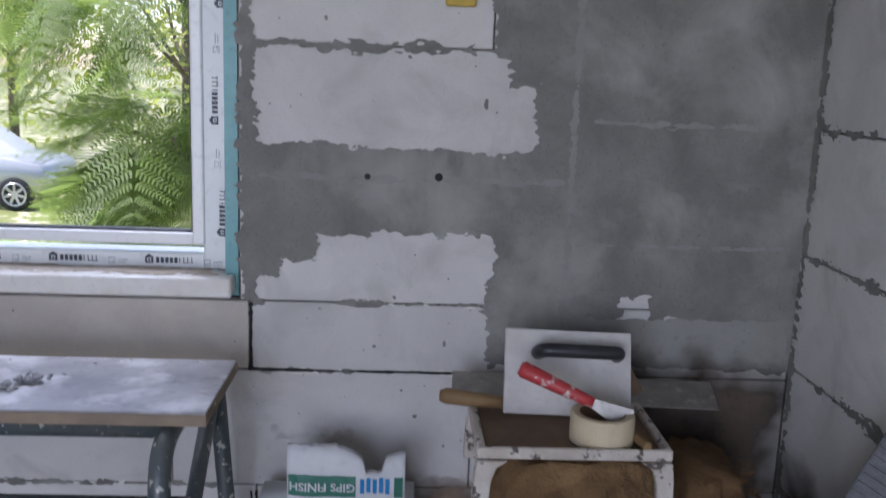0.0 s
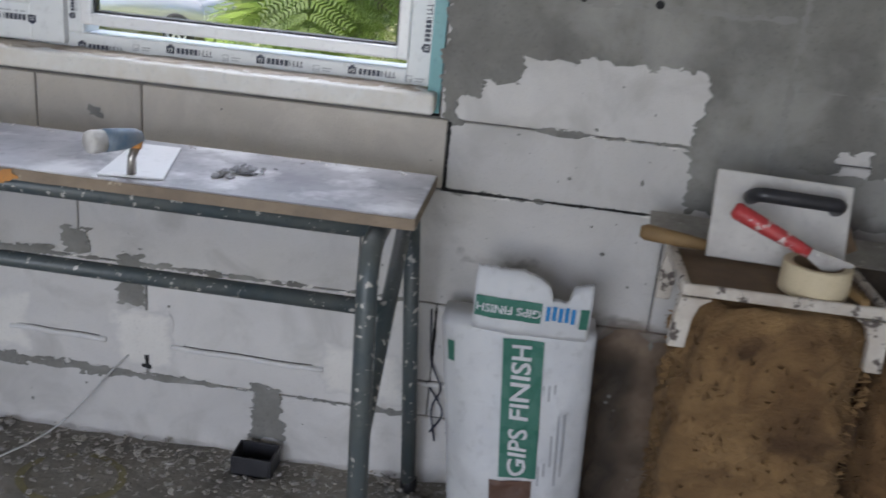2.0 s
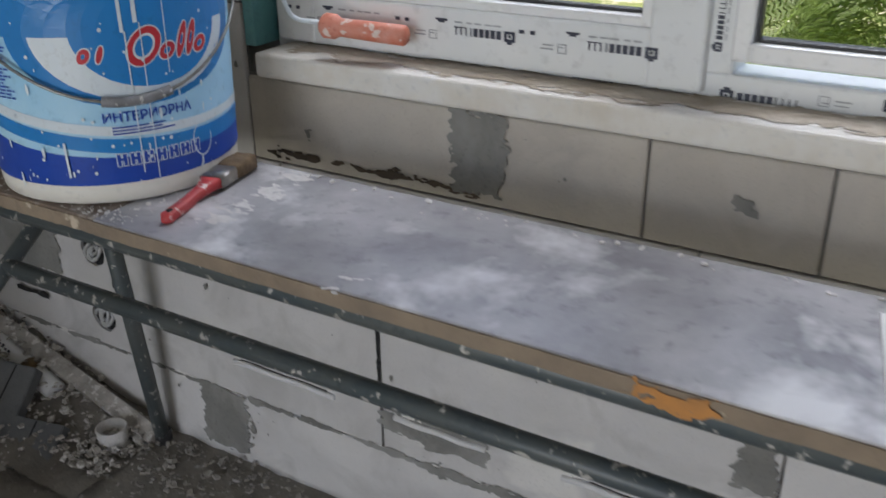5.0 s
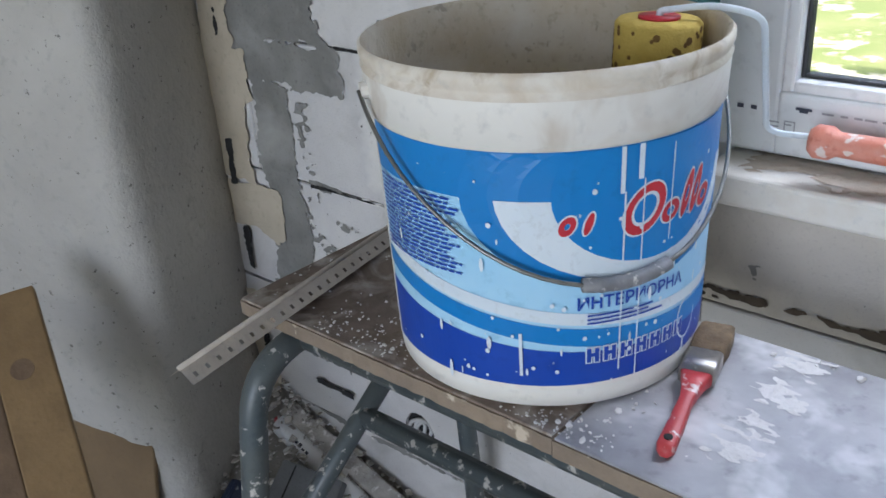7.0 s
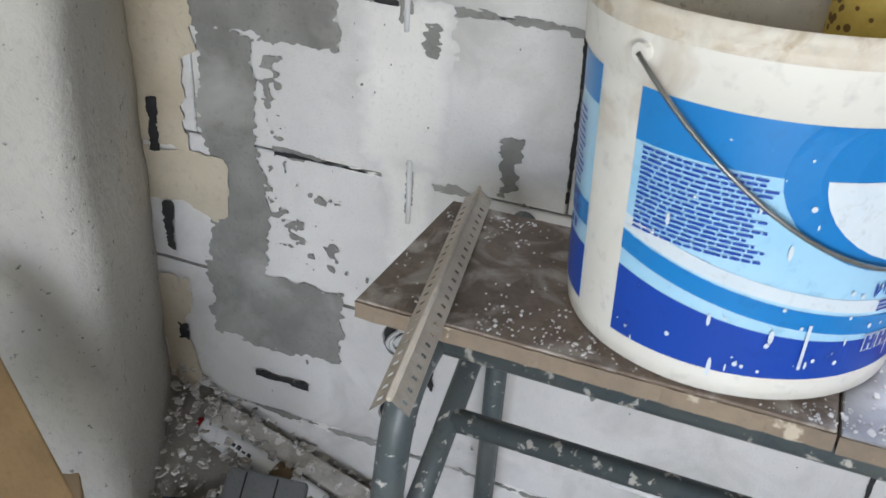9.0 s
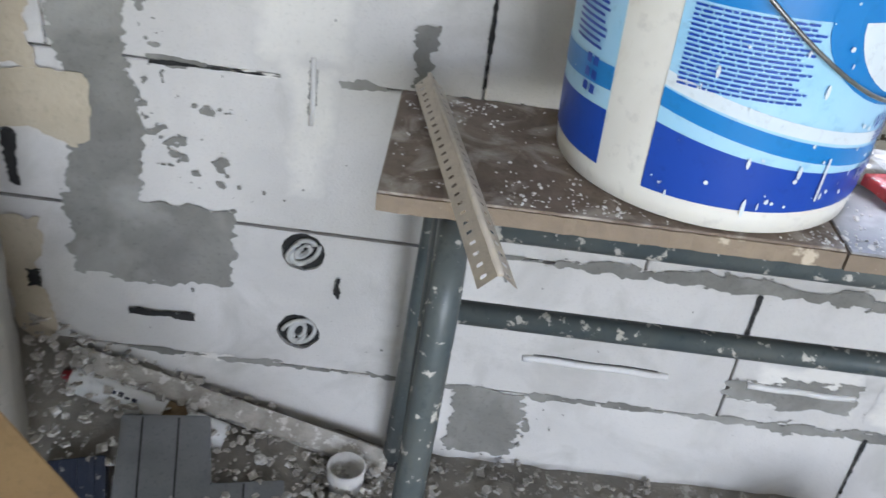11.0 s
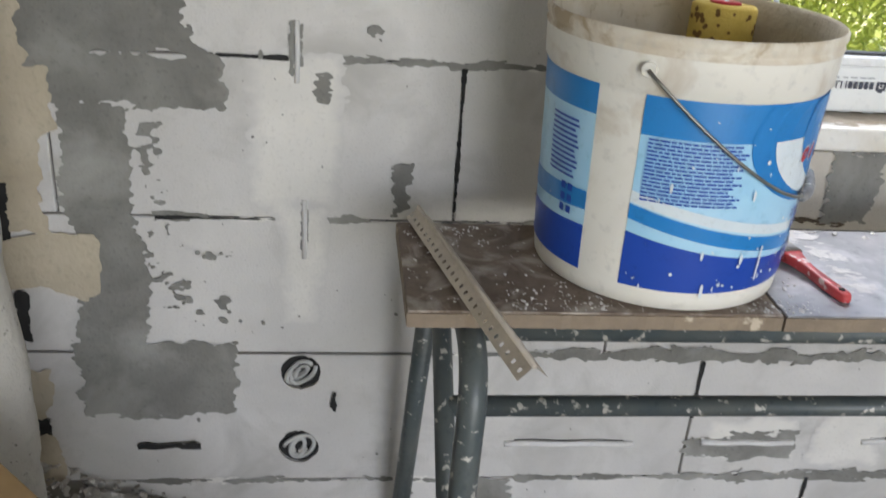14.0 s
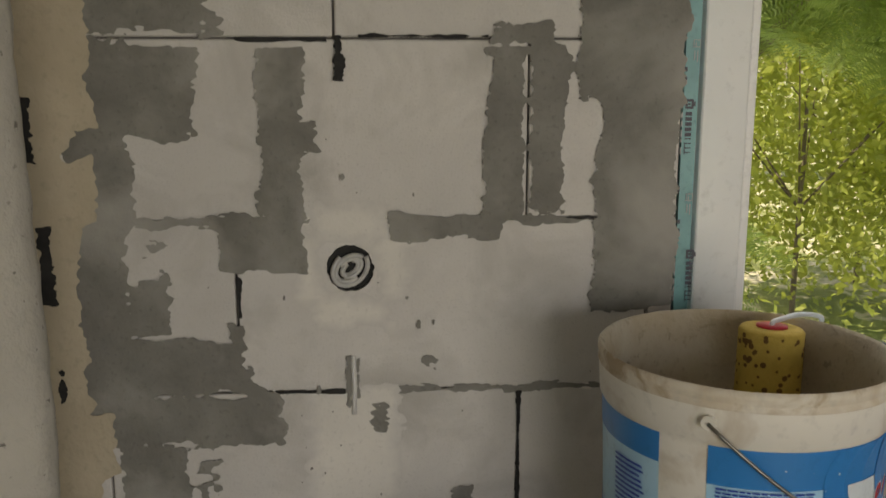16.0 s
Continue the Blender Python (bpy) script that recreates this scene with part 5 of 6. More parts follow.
part("wood", quick((-0.012, 0, 0), (0.05, 0.018, 0.085), 0.002, Matrix.Translation((0.80, 1.575, TZ)) @ Matrix.Rotation(radians(-30), 4, "Y")), OLDWOOD, blk)
stick = thing("wooden_stick", (0.81, 1.44, TZ), "short pale wooden stick on the tray", "wood")
part("wood", quick((0, 0, 0), (0.014, 0.13, 0.014), 0.003, Matrix.Translation((0.795, 1.375, TZ - 0.004)) @ Matrix.Rotation(radians(12), 4, "Z")), WOOD, stick)
# ---- sockets, chases and cables on the window wall ----
CABLE = material("grey_white_cable", (0.55, 0.55, 0.54), (0.40, 0.40, 0.39), 0.5, 30.0, 0.05)
CONDUIT = material("white_cable_in_chase", (0.72, 0.71, 0.70), (0.62, 0.61, 0.60), 0.6, 20.0, 0.15)
for k, (sx, sz) in enumerate(((-1.888, 1.116), (-1.880, 0.393), (-1.884, 0.238))):
    so = thing("wall_socket_box", (sx, WY + 0.0075, sz), "open round socket hole with coiled cable ends", "socket box", "socket boxes")
    b = bmesh.new()
    tube(b, [(sx, WY + 0.0068, sz), (sx, WY + 0.0088, sz)], 0.036, 32)
    part("cup", b, DARK_HOLE, so, "black plastic cup")
    rnd = random.Random(k + 3)
    for c in range(4):
        pts = []
        r0, ph = 0.014 + 0.005 * c, rnd.uniform(0, 6.28)
        squash, turn = rnd.uniform(0.35, 0.75), 0.9 + rnd.uniform(-0.4, 0.3)
        for j in range(20):
            a = ph + j * (4.6 if c else 5.6) / 19
            x, z = r0 * math.cos(a), r0 * squash * math.sin(a)
            pts.append((sx + x * math.cos(turn) - z * math.sin(turn), WY + 0.005 - 0.0012 * c - 0.002 * math.sin(j * 0.5), sz + x * math.sin(turn) + z * math.cos(turn)))
        part("cable_end", tube(bmesh.new(), pts, 0.0040 if c != 1 else 0.0028, 6), CABLE, so, smooth=True)
for x0, x1 in ((-1.515, -1.275), (-1.145, -0.965), (-0.828, -0.605), (-0.455, -0.115), (0.06, 0.19)):
    wire = thing("wall_cable", ((x0 + x1) / 2, WY, 0.245), "white cable lying in a shallow wall chase", "cable", "cables in the wall chase")
    pts = [(x0 + (x1 - x0) * j / 14, WY - 0.001 + 0.0008 * math.sin(j), 0.245 + 0.0010 * math.sin(j * 0.9 + x0 * 9) - 0.01 * (x1 - x0) * j / 14) for j in range(15)]
    part("cable", tube(bmesh.new(), [(x, y - 0.0018, z) for x, y, z in pts], 0.0058, 8), CONDUIT, wire, smooth=True)
    part("chase_gap", tube(bmesh.new(), [(x, WY - 0.0006, z + 0.0068) for x, y, z in pts[1:-1]], 0.0010, 6), DARK_HOLE, wire, "dark gap of the chase")
loose = thing("loose_cable", (-0.75, 1.55, 0), "thin grey cable trailing from the wall over the floor", "cable")
part("cable", tube(bmesh.new(), rounded([(-0.555, WY - 0.002, 0.212), (-0.60, 1.745, 0.16), (-0.70, 1.70, 0.03), (-0.80, 1.55, 0.012), (-0.90, 1.38, 0.012), (-1.0, 1.22, 0.012)], 0.08, 5), 0.0024, 8), CABLE, loose, smooth=True)
loose = thing("loose_cable", (0.15, 1.74, 0.2), "thin dark cables hanging behind the plaster sack", "cable")
part("cable", tube(bmesh.new(), rounded([(0.108, WY - 0.004, 0.42), (0.116, WY - 0.010, 0.30), (0.150, WY - 0.018, 0.245), (0.125, WY - 0.015, 0.20), (0.142, WY - 0.02, 0.12)], 0.03, 4), 0.0022, 6), INK, loose, smooth=True)
part("cable", tube(bmesh.new(), rounded([(0.112, WY - 0.004, 0.25), (0.16, WY - 0.02, 0.19), (0.13, WY - 0.02, 0.14)], 0.03, 4), 0.0022, 6), INK, loose, smooth=True)

# ---- floor things by the side wall ----
FOAM = material("grey_foam_board", (0.13, 0.135, 0.14), (0.18, 0.185, 0.19), 0.85, 12.0, 0.2, 180.0)
CARTON = material("brown_board", (0.21, 0.14, 0.072), (0.16, 0.108, 0.058), 0.85, 8.0, 0.15, 120.0)
NAVYP = material("dark_blue_plastic", (0.02, 0.03, 0.06), (0.04, 0.05, 0.08), 0.4, 20.0, 0.1, spots=(0.3, 0.3, 0.3), spot_scale=60.0, spot_cut=0.63)


def oriented(p, d, n):
    """A frame at p with x along d and z roughly along n."""
    x = Vector(d).normalized()
    y = Vector(n).cross(x).normalized()
    z = x.cross(y)
    return Matrix.Translation(p) @ Matrix((x, y, z)).transposed().to_4x4()


plank = thing("wooden_plank", (-1.53, 1.03, 0), "knotty pale wooden plank leaning against the side wall", "plank")
foot, tip = Vector((-1.53, 1.035, 0.012)), Vector((-2.235, 1.300, 0.640))
eye_way = Vector((0.75, -0.40, 0.55))
pm = oriented(foot, tip - foot, eye_way)
PL = (tip - foot).length
part("plank_body", quick((0, 0.0, -0.024), (PL, 0.082, 0.0), 0.003, pm, 2), WOOD, plank)
b = bmesh.new()
tube(b, [pm @ Vector((PL - 0.13, 0.045, -0.001)), pm @ Vector((PL - 0.13, 0.045, 0.0012))], 0.017, 18)
part("knot", b, OLDWOOD, plank, "dark knot")
strip = thing("wooden_plank", (-1.75, 1.0, 0), "dark weathered board leaning behind the pale plank", "plank")
part("plank_body", quick((0.05, 0.087, -0.05), (PL - 0.12, 0.21, -0.028), 0.003, pm, 2), OLDWOOD, strip)
panel = thing("board_offcut", (-2.29, 1.40, 0), "square brown board offcut leaning on the plastered wall", "board")
qm = Matrix.Translation((-2.255, 1.400, 0.0)) @ Matrix.Rotation(radians(204), 4, "Z") @ Matrix.Rotation(radians(14), 4, "X")
part("panel", quick((0.0, -0.008, 0.004), (0.19, 0.004, 0.37), 0.002, qm), CARTON, panel)

foam = thing("foam_board", (-2.0, 1.58, 0.02), "stepped grey foam board with scored lines on the debris", "foam board")
fmx = Matrix.Translation((-2.132, 1.630, 0.140)) @ Matrix.Rotation(radians(10), 4, "Z") @ Matrix.Rotation(radians(38), 4, "X") @ Matrix.Rotation(radians(6), 4, "Y")
b = bmesh.new()
shape = [(0, 0), (0.135, 0), (0.142, -0.105), (0.255, -0.100), (0.262, -0.27), (-0.01, -0.27)]
lo = [b.verts.new(fmx @ Vector((x, y, -0.03))) for x, y in shape]
hi = [b.verts.new(fmx @ Vector((x, y, 0.0))) for x, y in shape]
b.faces.new(hi)
b.faces.new(lo[::-1])
for k in range(6):
    b.faces.new((lo[k], lo[(k + 1) % 6], hi[(k + 1) % 6], hi[k]))
bmesh.ops.recalc_face_normals(b, faces=b.faces)
bmesh.ops.bevel(b, geom=b.edges[:], offset=0.002, segments=2, affect="EDGES")
part("foam_body", b, FOAM, foam)
b = bmesh.new()
for x in (0.030, 0.085, 0.19):
    y0 = -0.004 if x < 0.13 else -0.106
    box(b, (x, -0.25, 0.0), (x + 0.003, y0, 0.0012), 0.0, fmx)
part("score_line", b, DARK_HOLE, foam, "dark scored lines")
box_ = thing("plastic_case", (-2.17, 1.56, 0), "small dark blue plastic case on the floor", "case")
cm = Matrix.Translation((-2.185, 1.565, 0.02)) @ Matrix.Rotation(radians(18), 4, "Z") @ Matrix.Rotation(radians(20), 4, "X")
part("case_body", quick((-0.045, -0.09, -0.02), (0.045, 0.04, 0.055), 0.006, cm, 2), NAVYP, box_)
for k in range(3):
    part("rib", quick((-0.03 + 0.025 * k, -0.085, 0.055), (-0.022 + 0.025 * k, 0.035, 0.059), 0.001, cm), NAVYP, box_)
cart = thing("sealant_cartridge", (-2.1, 1.68, 0.06), "white used sealant cartridge lying on rubble by the wall", "cartridge")
q0, q1 = Vector((-2.245, 1.715, 0.125)), Vector((-1.985, 1.685, 0.060))
turned([(q0, 0.020), (q0.lerp(q1, 0.02), 0.0235), (q0.lerp(q1, 0.98), 0.0235), (q1, 0.021)], "tube_body", PVC, cart, "white tube", 24)
turned([(q0.lerp(q1, 0.60), 0.0241), (q0.lerp(q1, 0.74), 0.0241)], "print_band", CARTON, cart, "brown label band", 24)
turned([(q0 - (q1 - q0) * 0.06, 0.007), (q0 - (q1 - q0) * 0.01, 0.012), (q0, 0.019)], "tip", CRIMSON, cart, "red cap", 16)
b = bmesh.new()
cn = (q1 - q0).normalized()
for k in range(5):
    box(b, (0, -0.004, 0.0238), (0.008, 0.002 * (k % 3), 0.0245), 0.0, oriented(q0 + cn * (0.06 + 0.012 * k), cn, Vector((0.2, -0.6, 0.77))))
part("print", b, INK, cart)
rail = thing("wooden_batten", (-2.0, 1.73, 0.05), "plaster-caked batten sloping along the foot of the wall", "batten")
rm = oriented((-2.25, 1.742, 0.150), Vector((0.53, -0.028, -0.125)), (0, -0.5, 1))
part("batten_body", quick((0, -0.022, -0.014), (0.55, 0.016, 0.012), 0.004, rm, 2), RUBBLE_PALE, rail)
cup = thing("plastic_cup", (-1.775, 1.652, 0.0), "small white plaster-caked plastic cup on the floor", "cup")
part("cup_body", lathe(bmesh.new(), [(0.0, 0.004), (0.026, 0.002), (0.029, 0.03), (0.032, 0.062), (0.029, 0.063), (0.026, 0.03), (0.0, 0.012)], (-1.778, 1.655, 0.0), 24), PLASTER_BIT, cup, smooth=True)
jb = thing("junction_box", (-0.24, 1.70, 0.0), "open black plastic junction box on the floor by the wall", "junction box")
b = bmesh.new()
for lo_, hi_ in (((-0.285, 1.665, 0.012), (-0.195, 1.735, 0.018)), ((-0.285, 1.665, 0.012), (-0.281, 1.735, 0.058)), ((-0.199, 1.665, 0.012), (-0.195, 1.735, 0.058)), ((-0.281, 1.665, 0.012), (-0.199, 1.669, 0.058)), ((-0.281, 1.731, 0.012), (-0.199, 1.735, 0.058))):
    box(b, lo_, hi_, 0.001)
part("box_body", b, BLACKP, jb)


def stone(b, c, s, rnd, flat=0.75):
    got = bmesh.ops.create_icosphere(b, subdivisions=2, radius=1.0)
    sd = rnd.uniform(0, 50)
    for v in got["verts"]:
        k = 1 + 0.45 * noise.noise(v.co * 1.6 + Vector((sd, sd, sd))) 
        v.co = Vector((v.co.x * s[0] * k, v.co.y * s[1] * k, v.co.z * s[2] * k * flat)) + Vector(c)


rnd = random.Random(77)
for c, s, lab in (((-0.985, 1.455, 0.055), (0.075, 0.075, 0.075), "broken pale aerated block chunk on the floor"), ((0.125, 1.62, 0.025), (0.028, 0.024, 0.035), "pale stone by the bench leg"), ((0.10, 1.56, 0.02), (0.026, 0.022, 0.024), "pale stone by the bench leg"), ((-1.05, 1.60, 0.03), (0.05, 0.03, 0.035), "mossy brown rubble lump on the floor")):
    th = thing("rubble_chunk", c, lab, "rubble")
    b = bmesh.new()
    if s[0] > 0.06:
        box(b, (c[0] - 0.085, c[1] - 0.06, 0.0), (c[0] + 0.075, c[1] + 0.055, 0.125), 0.012, None, 2)
        for v in b.verts:
            v.co += Vector([0.008 * noise.noise(v.co * 22 + Vector((k * 9, 0, 0))) for k in range(3)])
    else:
        stone(b, c, s, rnd, 1.0)
    part("stone", b, RUBBLE, th)
bottle = thing("plastic_pipe", (-0.965, 1.36, 0), "short white plastic pipe end standing on the floor", "pipe")
part("pipe", tube(bmesh.new(), [(-0.955, 1.355, 0.0), (-0.962, 1.360, 0.06), (-0.968, 1.365, 0.10)], 0.014, 14, radii=[0.016, 0.015, 0.010]), PVC, bottle, smooth=True)

b = bmesh.new()
for k in range(4200):
    if rnd.random() < 0.62:
        x, y = rnd.uniform(-2.3, 1.15), 1.755 - abs(rnd.gauss(0, 0.09))
    else:
        x, y = rnd.uniform(-2.2, 1.15), rnd.uniform(1.0, 1.74)
    s = rnd.choice((0.0012, 0.0018, 0.0025, 0.0035, 0.006)) * rnd.uniform(0.6, 1.4)
    chip_mesh(b, (x, y, rnd.uniform(0.004, 0.016)), s, rnd)
for k in range(1300):
    x = rnd.uniform(-1.75, 0.75)
    y = 1.735 - abs(rnd.gauss(0, 0.11))
    chip_mesh(b, (x, y, rnd.uniform(0.006, 0.018)), 0.003 + 0.009 * rnd.random() ** 3, rnd)
tagged(part("floor_rubble", b, RUBBLE), "loose mortar crumbs and grit on the floor", "rubble", kind="stuff")
b = bmesh.new()
for k in range(1500):
    x = -1.72 - abs(rnd.gauss(0, 0.24))
    y = 1.745 - abs(rnd.gauss(0, 0.045))
    if x < -2.3:
        continue
    z = 0.012 + 0.13 * max(0.0, (-1.85 - x) / 0.5) * rnd.random() ** 0.5
    chip_mesh(b, (x, y, z), rnd.uniform(0.002, 0.007), rnd)
for k in range(520):
    chip_mesh(b, (rnd.uniform(-2.02, -1.72), rnd.uniform(1.56, 1.74), rnd.uniform(0.012, 0.04)), rnd.uniform(0.003, 0.011), rnd)
for k in range(900):
    x, y = rnd.uniform(-2.33, -1.9), 1.76 - 0.34 * rnd.random() ** 1.4
    z = 0.014 + 0.17 * max(0.0, (-1.78 - x) / 0.55) * max(0.0, (y - 1.48) / 0.26) + rnd.uniform(0.0, 0.02)
    chip_mesh(b, (x, y, z), 0.0025 + 0.010 * rnd.random() ** 2.5, rnd)
tagged(part("plaster_debris", b, RUBBLE_PALE), "heap of white plaster flakes in the corner", "rubble", kind="stuff")
b = bmesh.new()
gx0 = [(-2.36 + 0.02 * i, 1.50 + 0.0225 * j) for i in range(33) for j in range(13)]
vs = [b.verts.new((x, y, max(-0.01, (0.012 + 0.16 * max(0.0, (-1.78 - x) / 0.55) * max(0, (y - 1.50) / 0.26)) + 0.014 * float(fbm(x, y, 101, 18.0))))) for x, y in gx0]
for i in range(32):
    for j in range(12):
        b.faces.new((vs[i * 13 + j], vs[(i + 1) * 13 + j], vs[(i + 1) * 13 + j + 1], vs[i * 13 + j + 1]))
tagged(part("rubble_heap", b, CONCRETE, smooth=True), "sloping heap of dust and rubble in the corner", "rubble", kind="stuff")

YDUST = material("faded_yellow_paint", (0.27, 0.24, 0.13), (0.20, 0.18, 0.11), 0.95, 20.0, 0.3, 80.0)
laid("paint_ring", disc_shape(-0.60, 1.58, 0.115, 0.09, 60, 0.0, 6.2832, 0.84), lambda u, v: Vector((u, v, 0.006 + 0.004 * float(fbm(u, v, 3, 9.0)))), YDUST, floor, "faded yellow paint ring")
# ---- leaning mesh strip and a yellow clip at the other side ----
GREYMESH = material("grey_woven_strip", (0.13, 0.135, 0.145), (0.20, 0.205, 0.215), 0.8, 60.0, 0.8, 250.0)
lean = thing("woven_strip", (1.12, 1.25, 0), "grey woven insulation strip leaning on the side wall", "strip")
lm = oriented((0.90, 1.40, 0.008), Vector((1.160, 1.24, 0.80)) - Vector((0.90, 1.40, 0.008)), (-0.6, -0.8, 0.3))
part("strip_body", quick((0, -0.07, -0.012), (0.84, 0.035, 0.0), 0.004, lm, 2), GREYMESH, lean)
b = bmesh.new()
for k in range(52):
    box(b, (0.004 + 0.016 * k, -0.066, 0.0), (0.012 + 0.016 * k, 0.031, 0.003), 0.0, lm)
part("weave", b, GREYMESH, lean, "raised cross weave")
clip = thing("plastic_clip", (0.50, WY, 1.40), "yellow plastic clip fixed to the wall", "clip")
part("clip_body", quick((0.468, WY - 0.018, 1.388), (0.525, WY - 0.003, 1.43), 0.006, None, 3), YELLOW, clip)
# ---- wall pieces ----
BLOCK_MESH = {}


def block_mesh(w, h, mat):
    key = (round(w, 3), round(h, 3), mat.name)
    if key not in BLOCK_MESH:
        bm = bmesh.new()
        box(bm, (0.0018, 0, 0.0018), (w - 0.0018, 0.03, h - 0.0018), 0.002)
        BLOCK_MESH[key] = finish(bm, "block", mat)
    return BLOCK_MESH[key]


def holed_block(x0, x1, z0, z1, holes, mat):
    """A block whose face has round sockets sunk into it."""
    bm = bmesh.new()
    outer = [bm.verts.new((x, 0, z)) for x, z in ((x0 + .003, z0 + .003), (x1 - .003, z0 + .003), (x1 - .003, z1 - .003), (x0 + .003, z1 - .003))]
    edges = [bm.edges.new((outer[i], outer[(i + 1) % 4])) for i in range(4)]
    rings = []
    for hx, hz, r in holes:
        rnd = random.Random(int(hz * 1000))
        ring = [bm.verts.new((hx + r * rnd.uniform(0.96, 1.05) * math.cos(a), 0, hz + r * rnd.uniform(0.96, 1.05) * math.sin(a))) for a in (2 * math.pi * k / 36 for k in range(36))]
        edges += [bm.edges.new((ring[k], ring[(k + 1) % 36])) for k in range(36)]
        rings.append(ring)
    bmesh.ops.triangle_fill(bm, use_beauty=True, use_dissolve=False, edges=edges, normal=(0, -1, 0))
    for ring in rings:
        deep = [bm.verts.new(v.co + Vector((0, 0.009, 0))) for v in ring]
        for k in range(36):
            bm.faces.new((ring[k], ring[(k + 1) % 36], deep[(k + 1) % 36], deep[k]))
    rim = [bm.verts.new(v.co + Vector((0, 0.009, 0))) for v in outer]
    for k in range(4):
        bm.faces.new((outer[k], outer[(k + 1) % 4], rim[(k + 1) % 4], rim[k]))
    bmesh.ops.recalc_face_normals(bm, faces=bm.faces)
    for f in bm.faces:
        if abs(f.normal.y) > 0.9 and f.normal.y > 0:
            f.normal_flip()
    return finish(bm, "block", mat)


SOCKETS = [(-1.888, 1.116, 0.034), (-1.880, 0.393, 0.034), (-1.884, 0.238, 0.034)]
COURSES = [
    (-0.085, 0.165, [-2.42, -0.915, -0.265, 0.33, 0.93, 1.19]),
    (0.165, 0.431, [-2.42, -1.173, -0.512, 0.118, 0.73, 1.19]),
    (0.431, 0.677, [-2.42, -1.357, -0.66, -0.051, 0.55, 1.19]),
    (0.677, 0.931, [-2.42, -2.246, -1.640, -1.410]),
    (0.677, 0.818, [-1.410, -0.738, -0.514, 0.106, 0.718, 1.19]),
    (0.931, 1.187, [-2.42, -2.052, -1.45, -1.410]),
    (1.187, 1.441, [-2.42, -1.632, -1.410]),
    (1.441, 1.695, [-2.42, -2.088, -1.905, -1.410]),
    (1.695, 1.95, [-2.42, -1.70, -1.410]),
    (1.95, 2.2, [-2.42, -2.0, -1.410]),
    (0.818, 1.065, [0.087, 0.722, 1.19]),
    (1.065, 1.312, [0.087, 0.72, 1.19]),
    (1.312, 1.565, [0.087, 0.562, 1.19]),
    (1.565, 1.82, [0.087, 0.40, 1.0, 1.19]),
    (1.82, 2.2, [0.087, 0.60, 1.19]),
    (2.2, 2.64, [-2.42, -1.8, -1.2, -0.6, 0.0, 0.6, 1.19]),
]
for z0, z1, xs in COURSES:
    for x0, x1 in zip(xs, xs[1:]):
        mat = BLOCK_TAN if (abs(z1 - 0.818) < 0.01 and x1 < 0.2) else BLOCK
        holes = [s for s in SOCKETS if x0 < s[0] < x1 and z0 < s[1] < z1]
        if holes:
            ob = new("block", holed_block(x0, x1, z0, z1, holes, mat))
            ob.parent, ob.location = wall_north, (0, 0, 0)
        else:
            ob = new("block", block_mesh(x1 - x0, z1 - z0, mat))
            ob.parent, ob.location = wall_north, (x0, 0.0008 * random.uniform(-1, 1), z0)

def on_north(depth):
    return lambda x, z: (x, -depth, z)

EAST_Z = [-0.085, 0.20, 0.455, 0.71, 0.94, 1.185, 1.44, 1.695, 1.95, 2.2, 2.64]
for r, (z0, z1) in enumerate(zip(EAST_Z, EAST_Z[1:])):
    y = WY - (0.72 if r % 2 else 0.95)
    cuts = [WY]
    while y > SY:
        cuts.append(y)
        y -= 0.606
    cuts.append(SY)
    for y1, y0 in zip(cuts, cuts[1:]):
        ob = new("block", block_mesh(y1 - y0, z1 - z0, BLOCK))
        ob.parent = wall_east
        ob.matrix_basis = Matrix.Translation((0.0006 * random.uniform(-1, 1), y1, z0)) @ Matrix.Rotation(-math.pi / 2, 4, "Z")

# troweled grey layer round the window's right, with bare block showing through
smear("adhesive_layer", ADHESIVE, [(0.088, 1.26, 0.70, 2.6)],
      [(0.12, 0.60, 1.125, 1.30), (0.59, 0.65, 1.13, 1.25), (0.14, 0.20, 1.24, 1.31), (0.11, 0.565, 1.318, 1.48), (0.235, 0.580, 0.85, 0.955), (0.17, 0.575, 0.825, 0.90), (0.13, 0.575, 0.80, 0.86), (0.0, 0.578, 0.60, 0.815), (0.835, 0.895, 0.76, 0.845), (0.93, 0.975, 0.715, 0.80)],
      on_north(0.003), wall_north, 4, 0.012, 0.008, 0.004, label="troweled grey adhesive with ragged edges")
smear("adhesive_patch", ADHESIVE, [(-2.235, -2.10, 1.315, 1.42), (-2.29, -2.198, 0.85, 1.43), (-2.21, -2.145, 1.02, 1.10), (-2.225, -2.037, 0.93, 1.016), (-2.225, -2.0, 0.853, 0.927), (-2.235, -2.125, 0.44, 0.86), (-2.24, -1.987, 0.308, 0.45)],
      [(-2.34, -2.285, 1.0, 1.2)], on_north(0.003), wall_north, 7, 0.015, 0.006, 0.0035, sparse=[(-2.16, -2.04, 0.60, 0.88), (-2.16, -1.95, 0.45, 0.66), (-2.22, -2.10, 1.03, 1.2), (-2.14, -2.06, 1.3, 1.43), (-2.06, -1.99, 0.85, 0.98)])
smear("adhesive_patch", ADHESIVE, [(-2.013, -1.952, 1.195, 1.425), (-1.965, -1.935, 1.29, 1.33), (-2.072, -1.957, 1.118, 1.192), (-2.19, -2.0, 1.178, 1.192), (-2.062, -2.046, 0.94, 1.03)], [], on_north(0.0032), wall_north, 11, 0.012, 0.004, 0.0035, sparse=[(-2.06, -1.94, 1.08, 1.2)])
